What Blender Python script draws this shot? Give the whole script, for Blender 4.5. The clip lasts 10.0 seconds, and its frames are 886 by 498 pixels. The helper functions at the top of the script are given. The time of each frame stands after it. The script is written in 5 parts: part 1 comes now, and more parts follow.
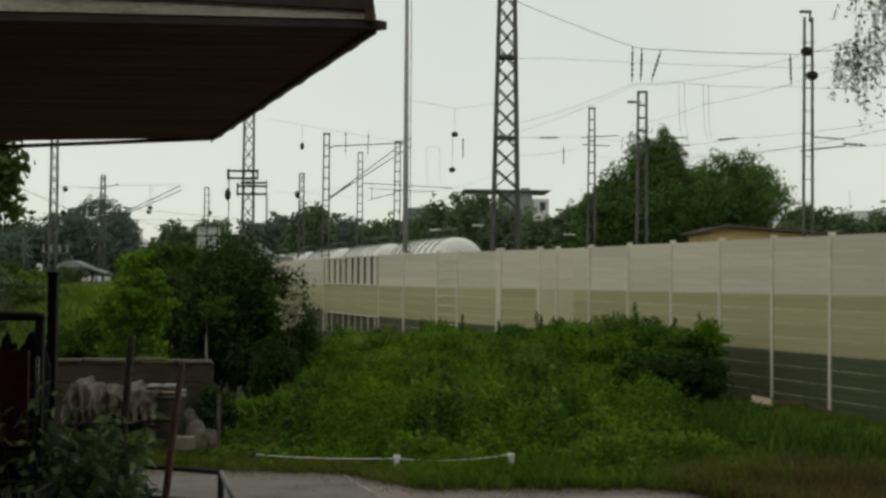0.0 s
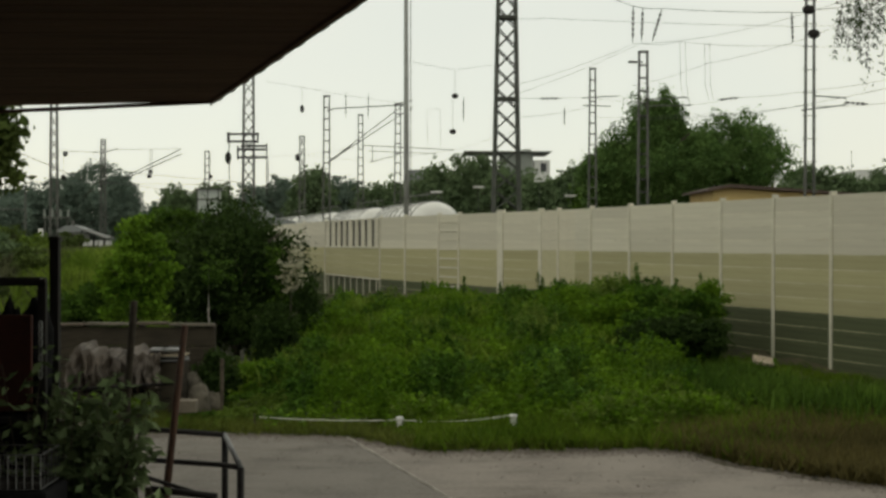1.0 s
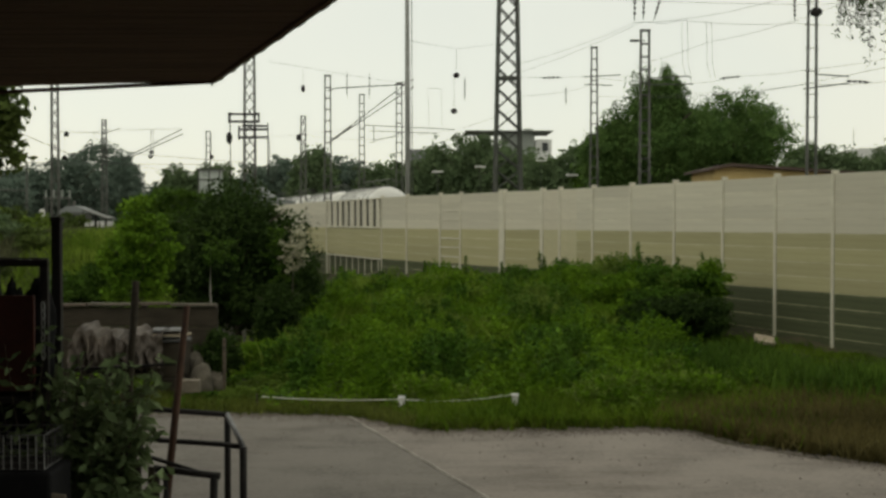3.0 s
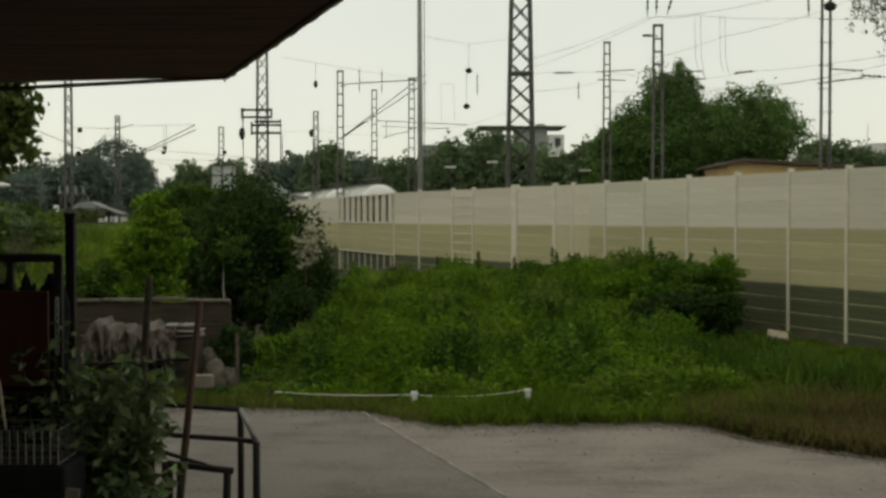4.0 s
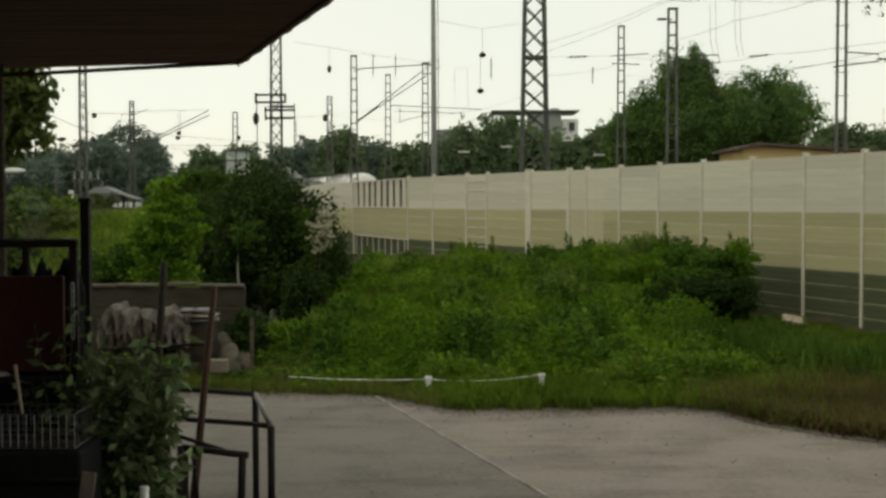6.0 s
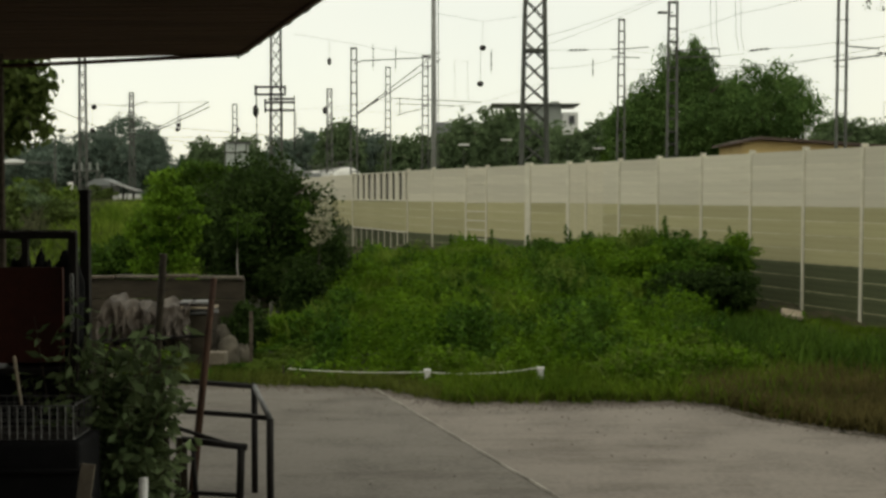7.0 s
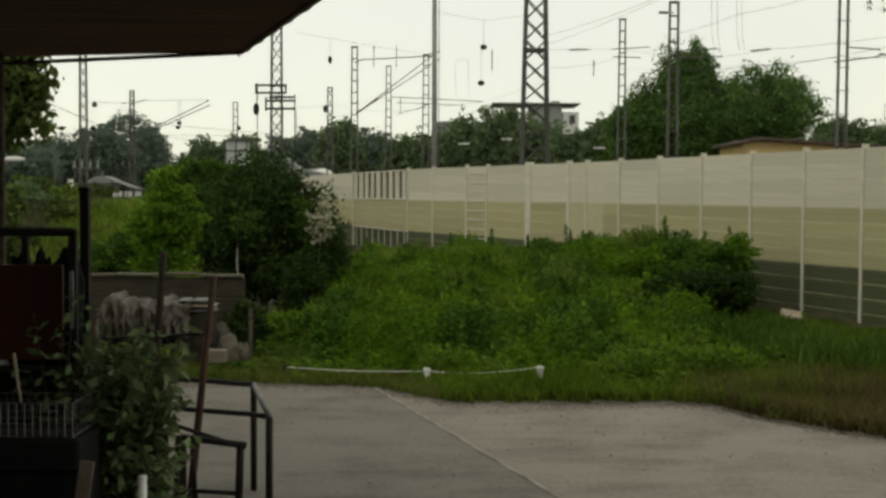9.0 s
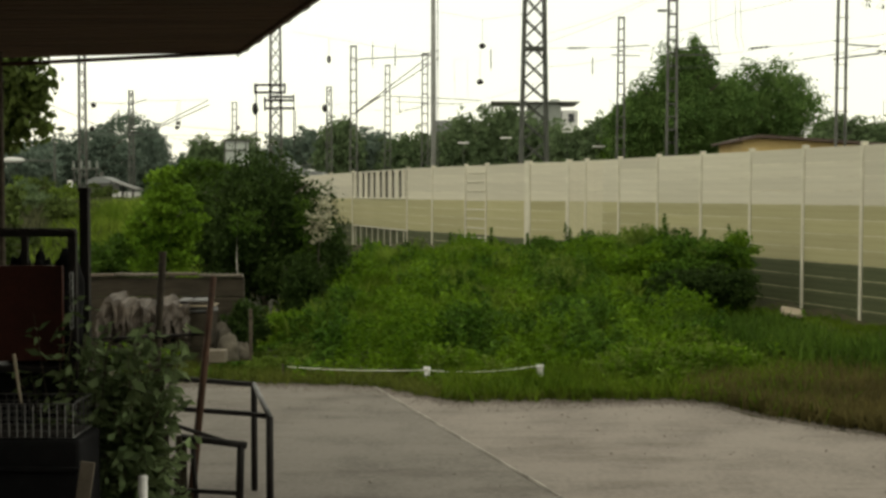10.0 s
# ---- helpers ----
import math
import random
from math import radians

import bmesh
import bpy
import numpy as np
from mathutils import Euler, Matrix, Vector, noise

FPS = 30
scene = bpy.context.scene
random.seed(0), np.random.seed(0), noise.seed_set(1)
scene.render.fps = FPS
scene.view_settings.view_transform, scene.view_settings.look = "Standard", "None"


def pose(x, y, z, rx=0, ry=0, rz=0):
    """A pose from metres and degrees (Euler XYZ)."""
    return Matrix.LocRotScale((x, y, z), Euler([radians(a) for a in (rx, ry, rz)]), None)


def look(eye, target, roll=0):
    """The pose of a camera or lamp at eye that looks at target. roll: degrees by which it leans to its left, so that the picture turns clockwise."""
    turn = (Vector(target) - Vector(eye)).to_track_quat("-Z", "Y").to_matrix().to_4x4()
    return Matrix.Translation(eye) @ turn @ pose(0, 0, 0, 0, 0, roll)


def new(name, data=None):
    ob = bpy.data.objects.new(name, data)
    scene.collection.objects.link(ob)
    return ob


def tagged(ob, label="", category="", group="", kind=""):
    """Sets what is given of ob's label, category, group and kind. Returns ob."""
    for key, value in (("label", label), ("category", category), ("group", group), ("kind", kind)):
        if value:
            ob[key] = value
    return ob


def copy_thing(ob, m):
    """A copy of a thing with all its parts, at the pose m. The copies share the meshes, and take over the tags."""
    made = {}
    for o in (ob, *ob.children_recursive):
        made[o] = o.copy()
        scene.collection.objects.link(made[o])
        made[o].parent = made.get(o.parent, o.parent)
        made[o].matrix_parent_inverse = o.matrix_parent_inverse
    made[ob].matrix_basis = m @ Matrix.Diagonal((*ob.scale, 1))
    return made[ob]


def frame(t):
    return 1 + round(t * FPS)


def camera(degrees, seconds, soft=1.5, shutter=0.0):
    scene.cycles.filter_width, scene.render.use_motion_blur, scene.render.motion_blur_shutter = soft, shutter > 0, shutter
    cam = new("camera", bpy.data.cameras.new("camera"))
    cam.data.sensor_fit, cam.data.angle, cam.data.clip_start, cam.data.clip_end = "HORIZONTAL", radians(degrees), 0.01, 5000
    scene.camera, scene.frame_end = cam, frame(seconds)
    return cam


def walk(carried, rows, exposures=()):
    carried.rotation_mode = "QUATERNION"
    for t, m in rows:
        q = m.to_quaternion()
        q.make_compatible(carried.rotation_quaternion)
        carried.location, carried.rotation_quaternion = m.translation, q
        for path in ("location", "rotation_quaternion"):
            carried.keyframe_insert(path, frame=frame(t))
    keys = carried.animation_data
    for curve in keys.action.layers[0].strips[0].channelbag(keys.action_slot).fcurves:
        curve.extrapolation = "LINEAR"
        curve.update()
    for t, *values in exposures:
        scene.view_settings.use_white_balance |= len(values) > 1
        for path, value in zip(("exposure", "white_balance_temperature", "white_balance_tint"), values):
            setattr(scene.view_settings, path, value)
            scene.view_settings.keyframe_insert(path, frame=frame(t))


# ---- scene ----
EYE = 2.9
cam = camera(40.0, 10.0, soft=3.0)
# seconds, and the turn of a camera that stands at one spot under the canopy
ROWS = [
    (0.0, 91.503, -0.549, -1.343),
    (0.5, 90.577, -0.072, -1.274),
    (1.0, 89.716, -0.144, -1.282),
    (1.5, 89.685, -0.295, -1.271),
    (2.0, 89.664, -0.133, -1.273),
    (2.5, 89.288, -0.133, -1.290),
    (2.7, 89.037, -0.070, -1.275),
    (3.8, 88.547, 0.018, -0.845),
    (4.0, 88.547, 0.029, -0.618),
    (4.5, 88.551, -0.002, -0.003),
    (5.0, 88.497, -0.047, 0.012),
    (5.5, 88.366, 0.140, 0.034),
    (6.0, 87.833, 0.110, 0.034),
    (6.2, 87.647, 0.060, 0.036),
    (7.3, 87.497, -0.124, 0.005),
    (7.5, 87.499, -0.150, 0.002),
    (8.0, 87.508, -0.406, 0.009),
    (8.5, 87.440, -0.329, 0.019),
    (9.0, 87.455, -0.351, 0.025),
    (9.5, 87.459, -0.310, 0.002),
    (10.0, 87.409, -0.106, -0.002),
]
EXPOSURES = [(0.0, -0.62, 6560, 3), (0.5, -0.52, 6700, 3), (1.0, -0.44, 6820, 3), (2.5, -0.42, 6880, 3), (4.5, -0.53, 6880, 3), (5.5, -0.35, 6880, 3), (6.0, -0.3, 6920, 3), (7.5, -0.28, 6980, 3), (8.0, -0.62, 6900, 3), (8.7, -0.46, 6900, 3), (9.0, -0.36, 6950, 3), (9.5, -0.05, 7150, 3), (10.0, 0.05, 7260, 3)]
walk(cam, [(t, pose(0, 0, EYE, rx, ry, rz)) for t, rx, ry, rz in ROWS], EXPOSURES)

# ---------------------------------------------------------------- light
world = bpy.data.worlds.new("overcast_sky")
scene.world = world
world.use_nodes = True
wn, wl = world.node_tree.nodes, world.node_tree.links
wn.clear()
w_out = wn.new("ShaderNodeOutputWorld")
w_add = wn.new("ShaderNodeAddShader")
w_sky = wn.new("ShaderNodeTexSky")
w_sky.sky_type, w_sky.sun_disc = "NISHITA", False
w_sky.sun_elevation, w_sky.sun_rotation = radians(38), radians(-35)
w_bg1 = wn.new("ShaderNodeBackground")
w_bg1.inputs["Strength"].default_value = 0.02
w_bg2 = wn.new("ShaderNodeBackground")
w_bg2.inputs["Strength"].default_value = 1.08
w_co = wn.new("ShaderNodeTexCoord")
w_cloud = wn.new("ShaderNodeTexNoise")
w_cloud.inputs["Scale"].default_value = 2.2
w_cloud.inputs["Detail"].default_value = 5
w_ramp = wn.new("ShaderNodeValToRGB")
w_ramp.color_ramp.elements[0].position, w_ramp.color_ramp.elements[1].position = 0.3, 0.7
w_ramp.color_ramp.elements[0].color = (0.87, 0.88, 0.84, 1)
w_ramp.color_ramp.elements[1].color = (1.0, 0.965, 0.87, 1)
wl.new(w_co.outputs["Generated"], w_cloud.inputs["Vector"])
wl.new(w_cloud.outputs["Fac"], w_ramp.inputs["Fac"])
wl.new(w_ramp.outputs["Color"], w_bg2.inputs["Color"])
wl.new(w_sky.outputs["Color"], w_bg1.inputs["Color"])
wl.new(w_bg1.outputs[0], w_add.inputs[0])
wl.new(w_bg2.outputs[0], w_add.inputs[1])
wl.new(w_add.outputs[0], w_out.inputs["Surface"])

sun_data = bpy.data.lights.new("sun", "SUN")
sun_data.energy, sun_data.angle, sun_data.color = 0.4, radians(30), (1.0, 0.95, 0.86)
sun = new("sun", sun_data)
sun.matrix_world = look((-12, 4, 30), (0, 30, 0))


# ---------------------------------------------------------------- materials
def material(name, low, high, scale=4.0, rough=0.8, metal=0.0, bump=0.15, fine=40.0, spread=0.0, stretch=(1, 1, 1), through_light=0.0, island=False, shine=0.4, grain=0.35, stain=0.0):
    """A surface whose colour wanders between low and high, with stains at one scale, grain at another and a fine relief."""
    m = bpy.data.materials.new(name)
    m.use_nodes = True
    n, l = m.node_tree.nodes, m.node_tree.links
    b = n["Principled BSDF"]
    b.inputs["Roughness"].default_value, b.inputs["Metallic"].default_value = rough, metal
    b.inputs["Specular IOR Level"].default_value = shine
    co, mp = n.new("ShaderNodeTexCoord"), n.new("ShaderNodeMapping")
    mp.inputs["Scale"].default_value = stretch
    l.new(co.outputs["Object"], mp.inputs["Vector"])
    big, small = n.new("ShaderNodeTexNoise"), n.new("ShaderNodeTexNoise")
    big.inputs["Scale"].default_value, big.inputs["Detail"].default_value, big.inputs["Roughness"].default_value = scale, 6, 0.65
    small.inputs["Scale"].default_value, small.inputs["Detail"].default_value = fine, 3
    l.new(mp.outputs["Vector"], big.inputs["Vector"])
    l.new(mp.outputs["Vector"], small.inputs["Vector"])
    mix = n.new("ShaderNodeMath")
    mix.operation = "MULTIPLY_ADD"
    mix.inputs[1].default_value = grain
    l.new(small.outputs["Fac"], mix.inputs[0])
    l.new(big.outputs["Fac"], mix.inputs[2])
    ramp = n.new("ShaderNodeValToRGB")
    ramp.color_ramp.elements[0].position, ramp.color_ramp.elements[1].position = 0.48, 0.88
    ramp.color_ramp.elements[0].color, ramp.color_ramp.elements[1].color = (*low, 1), (*high, 1)
    l.new(mix.outputs[0], ramp.inputs["Fac"])
    colour = ramp.outputs["Color"]
    if stain:
        mp2, st, sr, mul = n.new("ShaderNodeMapping"), n.new("ShaderNodeTexNoise"), n.new("ShaderNodeMapRange"), n.new("ShaderNodeMixRGB")
        mp2.inputs["Scale"].default_value, mp2.inputs["Rotation"].default_value = (0.35, 1.5, 1), (0, 0, radians(-22))
        st.inputs["Scale"].default_value, st.inputs["Detail"].default_value, st.inputs["Roughness"].default_value = 0.9, 8, 0.7
        sr.inputs["From Min"].default_value, sr.inputs["From Max"].default_value = 0.5, 0.68
        sr.inputs["To Min"].default_value, sr.inputs["To Max"].default_value = 0.0, stain
        mul.blend_type = "MULTIPLY"
        mul.inputs["Color2"].default_value = (0.35, 0.31, 0.27, 1)
        l.new(co.outputs["Object"], mp2.inputs["Vector"])
        l.new(mp2.outputs["Vector"], st.inputs["Vector"])
        l.new(st.outputs["Fac"], sr.inputs["Value"])
        l.new(sr.outputs[0], mul.inputs["Fac"])
        l.new(colour, mul.inputs["Color1"])
        colour = mul.outputs["Color"]
    if spread:
        info = n.new("ShaderNodeNewGeometry" if island else "ShaderNodeObjectInfo")
        rng = n.new("ShaderNodeMapRange")
        rng.inputs["To Min"].default_value, rng.inputs["To Max"].default_value = 1 - spread, 1 + spread
        l.new(info.outputs["Random Per Island" if island else "Random"], rng.inputs["Value"])
        hsv = n.new("ShaderNodeHueSaturation")
        l.new(rng.outputs[0], hsv.inputs["Value"])
        l.new(colour, hsv.inputs["Color"])
        colour = hsv.outputs["Color"]
    l.new(colour, b.inputs["Base Color"])
    if bump:
        bp = n.new("ShaderNodeBump")
        bp.inputs["Strength"].default_value, bp.inputs["Distance"].default_value = bump, 0.02
        l.new(mix.outputs[0], bp.inputs["Height"])
        l.new(bp.outputs[0], b.inputs["Normal"])
    if through_light:
        tr, mx = n.new("ShaderNodeBsdfTranslucent"), n.new("ShaderNodeMixShader")
        l.new(colour, tr.inputs["Color"])
        mx.inputs["Fac"].default_value = through_light
        l.new(b.outputs[0], mx.inputs[1])
        l.new(tr.outputs[0], mx.inputs[2])
        l.new(mx.outputs[0], n["Material Output"].inputs["Surface"])
    return m


def leafy(name, low, high, spread=0.45):
    return material(name, low, high, scale=0.7, rough=0.65, bump=0, fine=9, spread=spread, through_light=0.3, island=True, shine=0.06)


SOIL = material("soil", (0.022, 0.024, 0.008), (0.07, 0.06, 0.03), 0.8, 0.95, bump=0.5, fine=14)
CONCRETE_A = material("yard_concrete", (0.09, 0.08, 0.068), (0.175, 0.157, 0.136), 0.9, 0.92, bump=0.6, fine=16, grain=0.6, stain=0.55)
CONCRETE_B = material("sandy_concrete", (0.125, 0.107, 0.092), (0.222, 0.194, 0.168), 0.9, 0.92, bump=0.6, fine=16, grain=0.6, stain=0.55)
JOINT = material("joint_filler", (0.15, 0.135, 0.118), (0.42, 0.39, 0.34), 2.2, 0.9)
BOARD_PALE = material("pale_board", (0.505, 0.475, 0.38), (0.615, 0.58, 0.47), 1.2, 0.8, bump=0.12, fine=30, spread=0.085, stretch=(0.22, 1, 7))
BOARD_KHAKI = material("khaki_board", (0.335, 0.31, 0.165), (0.43, 0.4, 0.23), 1.2, 0.8, bump=0.12, fine=30, spread=0.085, stretch=(0.22, 1, 7))
BOARD_DARK = material("olive_board", (0.048, 0.057, 0.025), (0.092, 0.106, 0.05), 1.2, 0.8, bump=0.12, fine=30, spread=0.085, stretch=(0.22, 1, 7))
KHAKI_FRESH = material("fresh_khaki_board", (0.41, 0.38, 0.235), (0.5, 0.465, 0.3), 1.2, 0.8, bump=0.12, fine=30, spread=0.04, stretch=(1, 1, 6))
BOARD_FRESH = material("fresh_board", (0.53, 0.49, 0.385), (0.63, 0.59, 0.475), 1.2, 0.8, bump=0.12, fine=30, spread=0.04, stretch=(1, 1, 6))
SEAM_MID = material("khaki_board_seam", (0.38, 0.35, 0.2), (0.60, 0.56, 0.40), 1.6, 0.75, bump=0, fine=7, spread=0.1, stretch=(0.5, 1, 1))
SEAM = material("streaked_board_seam", (0.47, 0.435, 0.335), (0.70, 0.66, 0.54), 1.6, 0.75, bump=0, fine=7, spread=0.1, stretch=(0.5, 1, 1))
SEAM_LOW = material("dull_board_seam", (0.10, 0.11, 0.06), (0.46, 0.43, 0.27), 1.6, 0.8, bump=0, fine=7, spread=0.15, stretch=(0.5, 1, 1))
POST_PALE = material("pale_post", (0.51, 0.485, 0.385), (0.65, 0.615, 0.505), 2.5, 0.6, bump=0.1)
STEEL_GREY = material("weathered_steel", (0.07, 0.072, 0.065), (0.15, 0.15, 0.135), 1.5, 0.6, 0.4, 0.1)
STEEL_GREEN = material("greenish_mast_paint", (0.045, 0.05, 0.042), (0.10, 0.105, 0.09), 1.5, 0.7, 0.2, 0.1)
STEEL_DARK = material("dark_painted_steel", (0.012, 0.011, 0.011), (0.030, 0.026, 0.024), 4, 0.65, 0.0, 0.15, shine=0.2)
RUST = material("rusty_steel", (0.045, 0.024, 0.016), (0.1, 0.05, 0.03), 6, 0.85, 0.1, 0.3)
POLE_GREY = material("pale_zinc_pole", (0.17, 0.175, 0.165), (0.30, 0.30, 0.28), 1.0, 0.55, 0.3, 0.05)
WIRE = material("cable_metal", (0.05, 0.05, 0.05), (0.09, 0.09, 0.085), 2, 0.5, 0.5, 0)
INSULATOR = material("brown_ceramic", (0.03, 0.025, 0.022), (0.06, 0.05, 0.045), 5, 0.3, 0, 0)
ROOF_UNDER = material("stained_roof_board", (0.052, 0.027, 0.015), (0.122, 0.069, 0.039), 1.5, 0.9, bump=0.3, stretch=(0.4, 5, 1))
ROOF_TOP = material("roofing_felt", (0.04, 0.036, 0.033), (0.08, 0.07, 0.065), 2, 0.95)
FASCIA = material("flaking_fascia_paint", (0.27, 0.235, 0.18), (0.76, 0.72, 0.64), 2.2, 0.85, bump=0.3, stretch=(0.5, 1, 2))
WOOD_OLD = material("weathered_wood", (0.045, 0.034, 0.024), (0.12, 0.095, 0.07), 3, 0.9, bump=0.4, stretch=(1, 1, 5))
WOOD_DARK = material("dark_board", (0.018, 0.014, 0.008), (0.052, 0.041, 0.026), 2.5, 0.9, bump=0.4, stretch=(1, 1, 5))
WOOD_PALE = material("pale_wood", (0.26, 0.21, 0.15), (0.42, 0.36, 0.27), 3, 0.85, bump=0.3)
WOOD_GREY = material("greyed_wood", (0.12, 0.10, 0.075), (0.24, 0.205, 0.16), 3, 0.85, bump=0.3)
TANK_WHITE = material("white_tank_paint", (0.62, 0.61, 0.57), (0.80, 0.79, 0.76), 0.8, 0.45, bump=0.03, stretch=(1, 0.3, 1))
WHITE = material("white_paint", (0.62, 0.61, 0.58), (0.82, 0.81, 0.79), 2, 0.6, bump=0.05)
TAPE = material("barrier_tape", (0.6, 0.6, 0.52), (0.8, 0.8, 0.7), 8, 0.5, bump=0)
TARP = material("crumpled_tarp", (0.03, 0.023, 0.018), (0.115, 0.092, 0.072), 2, 0.6, bump=0.5, fine=12)
STONE = material("field_stone", (0.06, 0.052, 0.04), (0.15, 0.13, 0.10), 3, 0.9, bump=0.6)
RED_METAL = material("dark_red_enamel", (0.055, 0.014, 0.009), (0.1, 0.026, 0.017), 2, 0.5, 0, 0.1)
BLACK_PLASTIC = material("black_plastic", (0.010, 0.010, 0.011), (0.018, 0.018, 0.019), 3, 0.8, 0, 0.05, shine=0.12)
GALVANISED = material("galvanised_wire", (0.30, 0.31, 0.31), (0.45, 0.46, 0.46), 6, 0.5, 0.6, 0)
OCHRE = material("ochre_render", (0.42, 0.30, 0.12), (0.55, 0.41, 0.19), 0.6, 0.9, bump=0.1)
ROOF_RED = material("brown_roof_tile", (0.06, 0.04, 0.035), (0.11, 0.08, 0.065), 2, 0.9)
# lightened grey: distance haze is mixed into the facade colour
FACADE_GREY = material("grey_facade", (0.17, 0.18, 0.18), (0.25, 0.26, 0.26), 0.2, 0.9, bump=0)
FACADE_PALE = material("pale_grey_panel", (0.22, 0.24, 0.22), (0.32, 0.34, 0.31), 0.6, 0.8, bump=0)
FACADE_WHITE = material("white_facade", (0.55, 0.55, 0.53), (0.7, 0.7, 0.68), 0.2, 0.9, bump=0)
CABINET = material("pale_cabinet_paint", (0.36, 0.39, 0.37), (0.5, 0.53, 0.5), 0.9, 0.7, bump=0)
PANE = material("dark_pane", (0.02, 0.022, 0.025), (0.04, 0.045, 0.05), 1, 0.08, 0, 0)
GRAVEL = material("track_ballast", (0.10, 0.09, 0.08), (0.24, 0.22, 0.2), 20, 0.95, bump=0.6, fine=60)
BARK = material("bark", (0.05, 0.04, 0.03), (0.13, 0.11, 0.085), 6, 0.95, bump=0.5, stretch=(3, 3, 1))
BARK_PALE = material("pale_bark", (0.16, 0.15, 0.13), (0.34, 0.32, 0.28), 5, 0.9, bump=0.4)
NETTLE = leafy("nettle_leaf", (0.046, 0.106, 0.006), (0.17, 0.285, 0.022), 0.36)
GRASS = leafy("grass_blade", (0.046, 0.092, 0.007), (0.135, 0.2, 0.02), 0.35)
VERGE = leafy("verge_blade", (0.06, 0.085, 0.012), (0.16, 0.18, 0.04), 0.4)
SLOPE = leafy("slope_blade", (0.085, 0.145, 0.014), (0.21, 0.28, 0.045), 0.4)
DRY = leafy("dry_grass", (0.066, 0.058, 0.021), (0.142, 0.12, 0.044), 0.25)
LEAF_DARK = leafy("dark_leaf", (0.017, 0.034, 0.008), (0.053, 0.088, 0.021), 0.5)
CHESTNUT = leafy("chestnut_leaf", (0.04, 0.065, 0.016), (0.125, 0.165, 0.045), 0.45)
LEAF_MID = leafy("mid_leaf", (0.03, 0.068, 0.009), (0.09, 0.15, 0.022), 0.4)
LEAF_BRIGHT = leafy("bright_leaf", (0.056, 0.126, 0.01), (0.16, 0.265, 0.026), 0.4)
# distance haze is painted into the next two leaf colours, paler and bluer
LEAF_FAR_HAZED = leafy("haze_lightened_leaf", (0.085, 0.132, 0.062), (0.165, 0.22, 0.11), 0.3)
LEAF_HAZE = leafy("haze_tinted_leaf", (0.1, 0.142, 0.115), (0.165, 0.208, 0.16), 0.2)
LEAF_PALE = leafy("pale_weed_leaf", (0.075, 0.125, 0.016), (0.19, 0.26, 0.05), 0.35)
LEAF_TREE = leafy("lime_leaf", (0.05, 0.105, 0.028), (0.15, 0.235, 0.068), 0.4)
SIDING = leafy("siding_weed", (0.052, 0.062, 0.03), (0.12, 0.124, 0.062), 0.4)
BRAMBLE = leafy("bramble_leaf", (0.02, 0.06, 0.005), (0.115, 0.205, 0.028), 0.55)
LEAF_FORE = leafy("shaded_leaf", (0.085, 0.13, 0.055), (0.23, 0.29, 0.14), 0.4)
BLOSSOM = leafy("cream_blossom", (0.35, 0.33, 0.22), (0.6, 0.58, 0.45), 0.3)


# ---------------------------------------------------------------- mesh helpers
def thing(name, at, label, category, group="", kind=""):
    ob = new(name)
    ob.location = at
    return tagged(ob, label, category, group, kind)


def part(name, bm, mat, parent=None, label="", smooth=False, bevel=0.0):
    me = bpy.data.meshes.new(name)
    bm.to_mesh(me)
    bm.free()
    me.materials.append(mat)
    if smooth:
        for p in me.polygons:
            p.use_smooth = True
    ob = new(name, me)
    if parent:
        ob.parent = parent
    if bevel:
        mod = ob.modifiers.new("bevel", "BEVEL")
        mod.width, mod.segments = bevel, 2
    return tagged(ob, label)


def add_box(bm, cx, cy, cz, sx, sy, sz, m=None):
    t = Matrix.Translation((cx, cy, cz)) @ Matrix.Diagonal((sx, sy, sz, 1))
    bmesh.ops.create_cube(bm, size=1, matrix=(m @ t) if m else t)
    return bm


def box(cx, cy, cz, sx, sy, sz, m=None):
    return add_box(bmesh.new(), cx, cy, cz, sx, sy, sz, m)


def add_rod(bm, a, b, r0, r1=None, seg=8):
    a, b = Vector(a), Vector(b)
    d = b - a
    m = Matrix.Translation((a + b) / 2) @ d.to_track_quat("Z", "Y").to_matrix().to_4x4()
    bmesh.ops.create_cone(bm, cap_ends=True, segments=seg, radius1=r0, radius2=r0 if r1 is None else r1, depth=d.length, matrix=m)
    return bm


def rod(a, b, r0, r1=None, seg=8):
    return add_rod(bmesh.new(), a, b, r0, r1, seg)


def add_tube(bm, pts, r, seg=5):
    """A tube along a line of points."""
    rings = []
    pts = [Vector(p) for p in pts]
    for i, p in enumerate(pts):
        d = (pts[min(i + 1, len(pts) - 1)] - pts[max(i - 1, 0)]).normalized()
        q = d.to_track_quat("Z", "Y")
        rr = r[i] if isinstance(r, (list, tuple)) else r
        rings.append([bm.verts.new(p + q @ Vector((rr * math.cos(a), rr * math.sin(a), 0))) for a in (2 * math.pi * k / seg for k in range(seg))])
    for u, v in zip(rings, rings[1:]):
        for k in range(seg):
            bm.faces.new((u[k], u[(k + 1) % seg], v[(k + 1) % seg], v[k]))
    bm.faces.new(rings[0][::-1])
    bm.faces.new(rings[-1])
    return bm


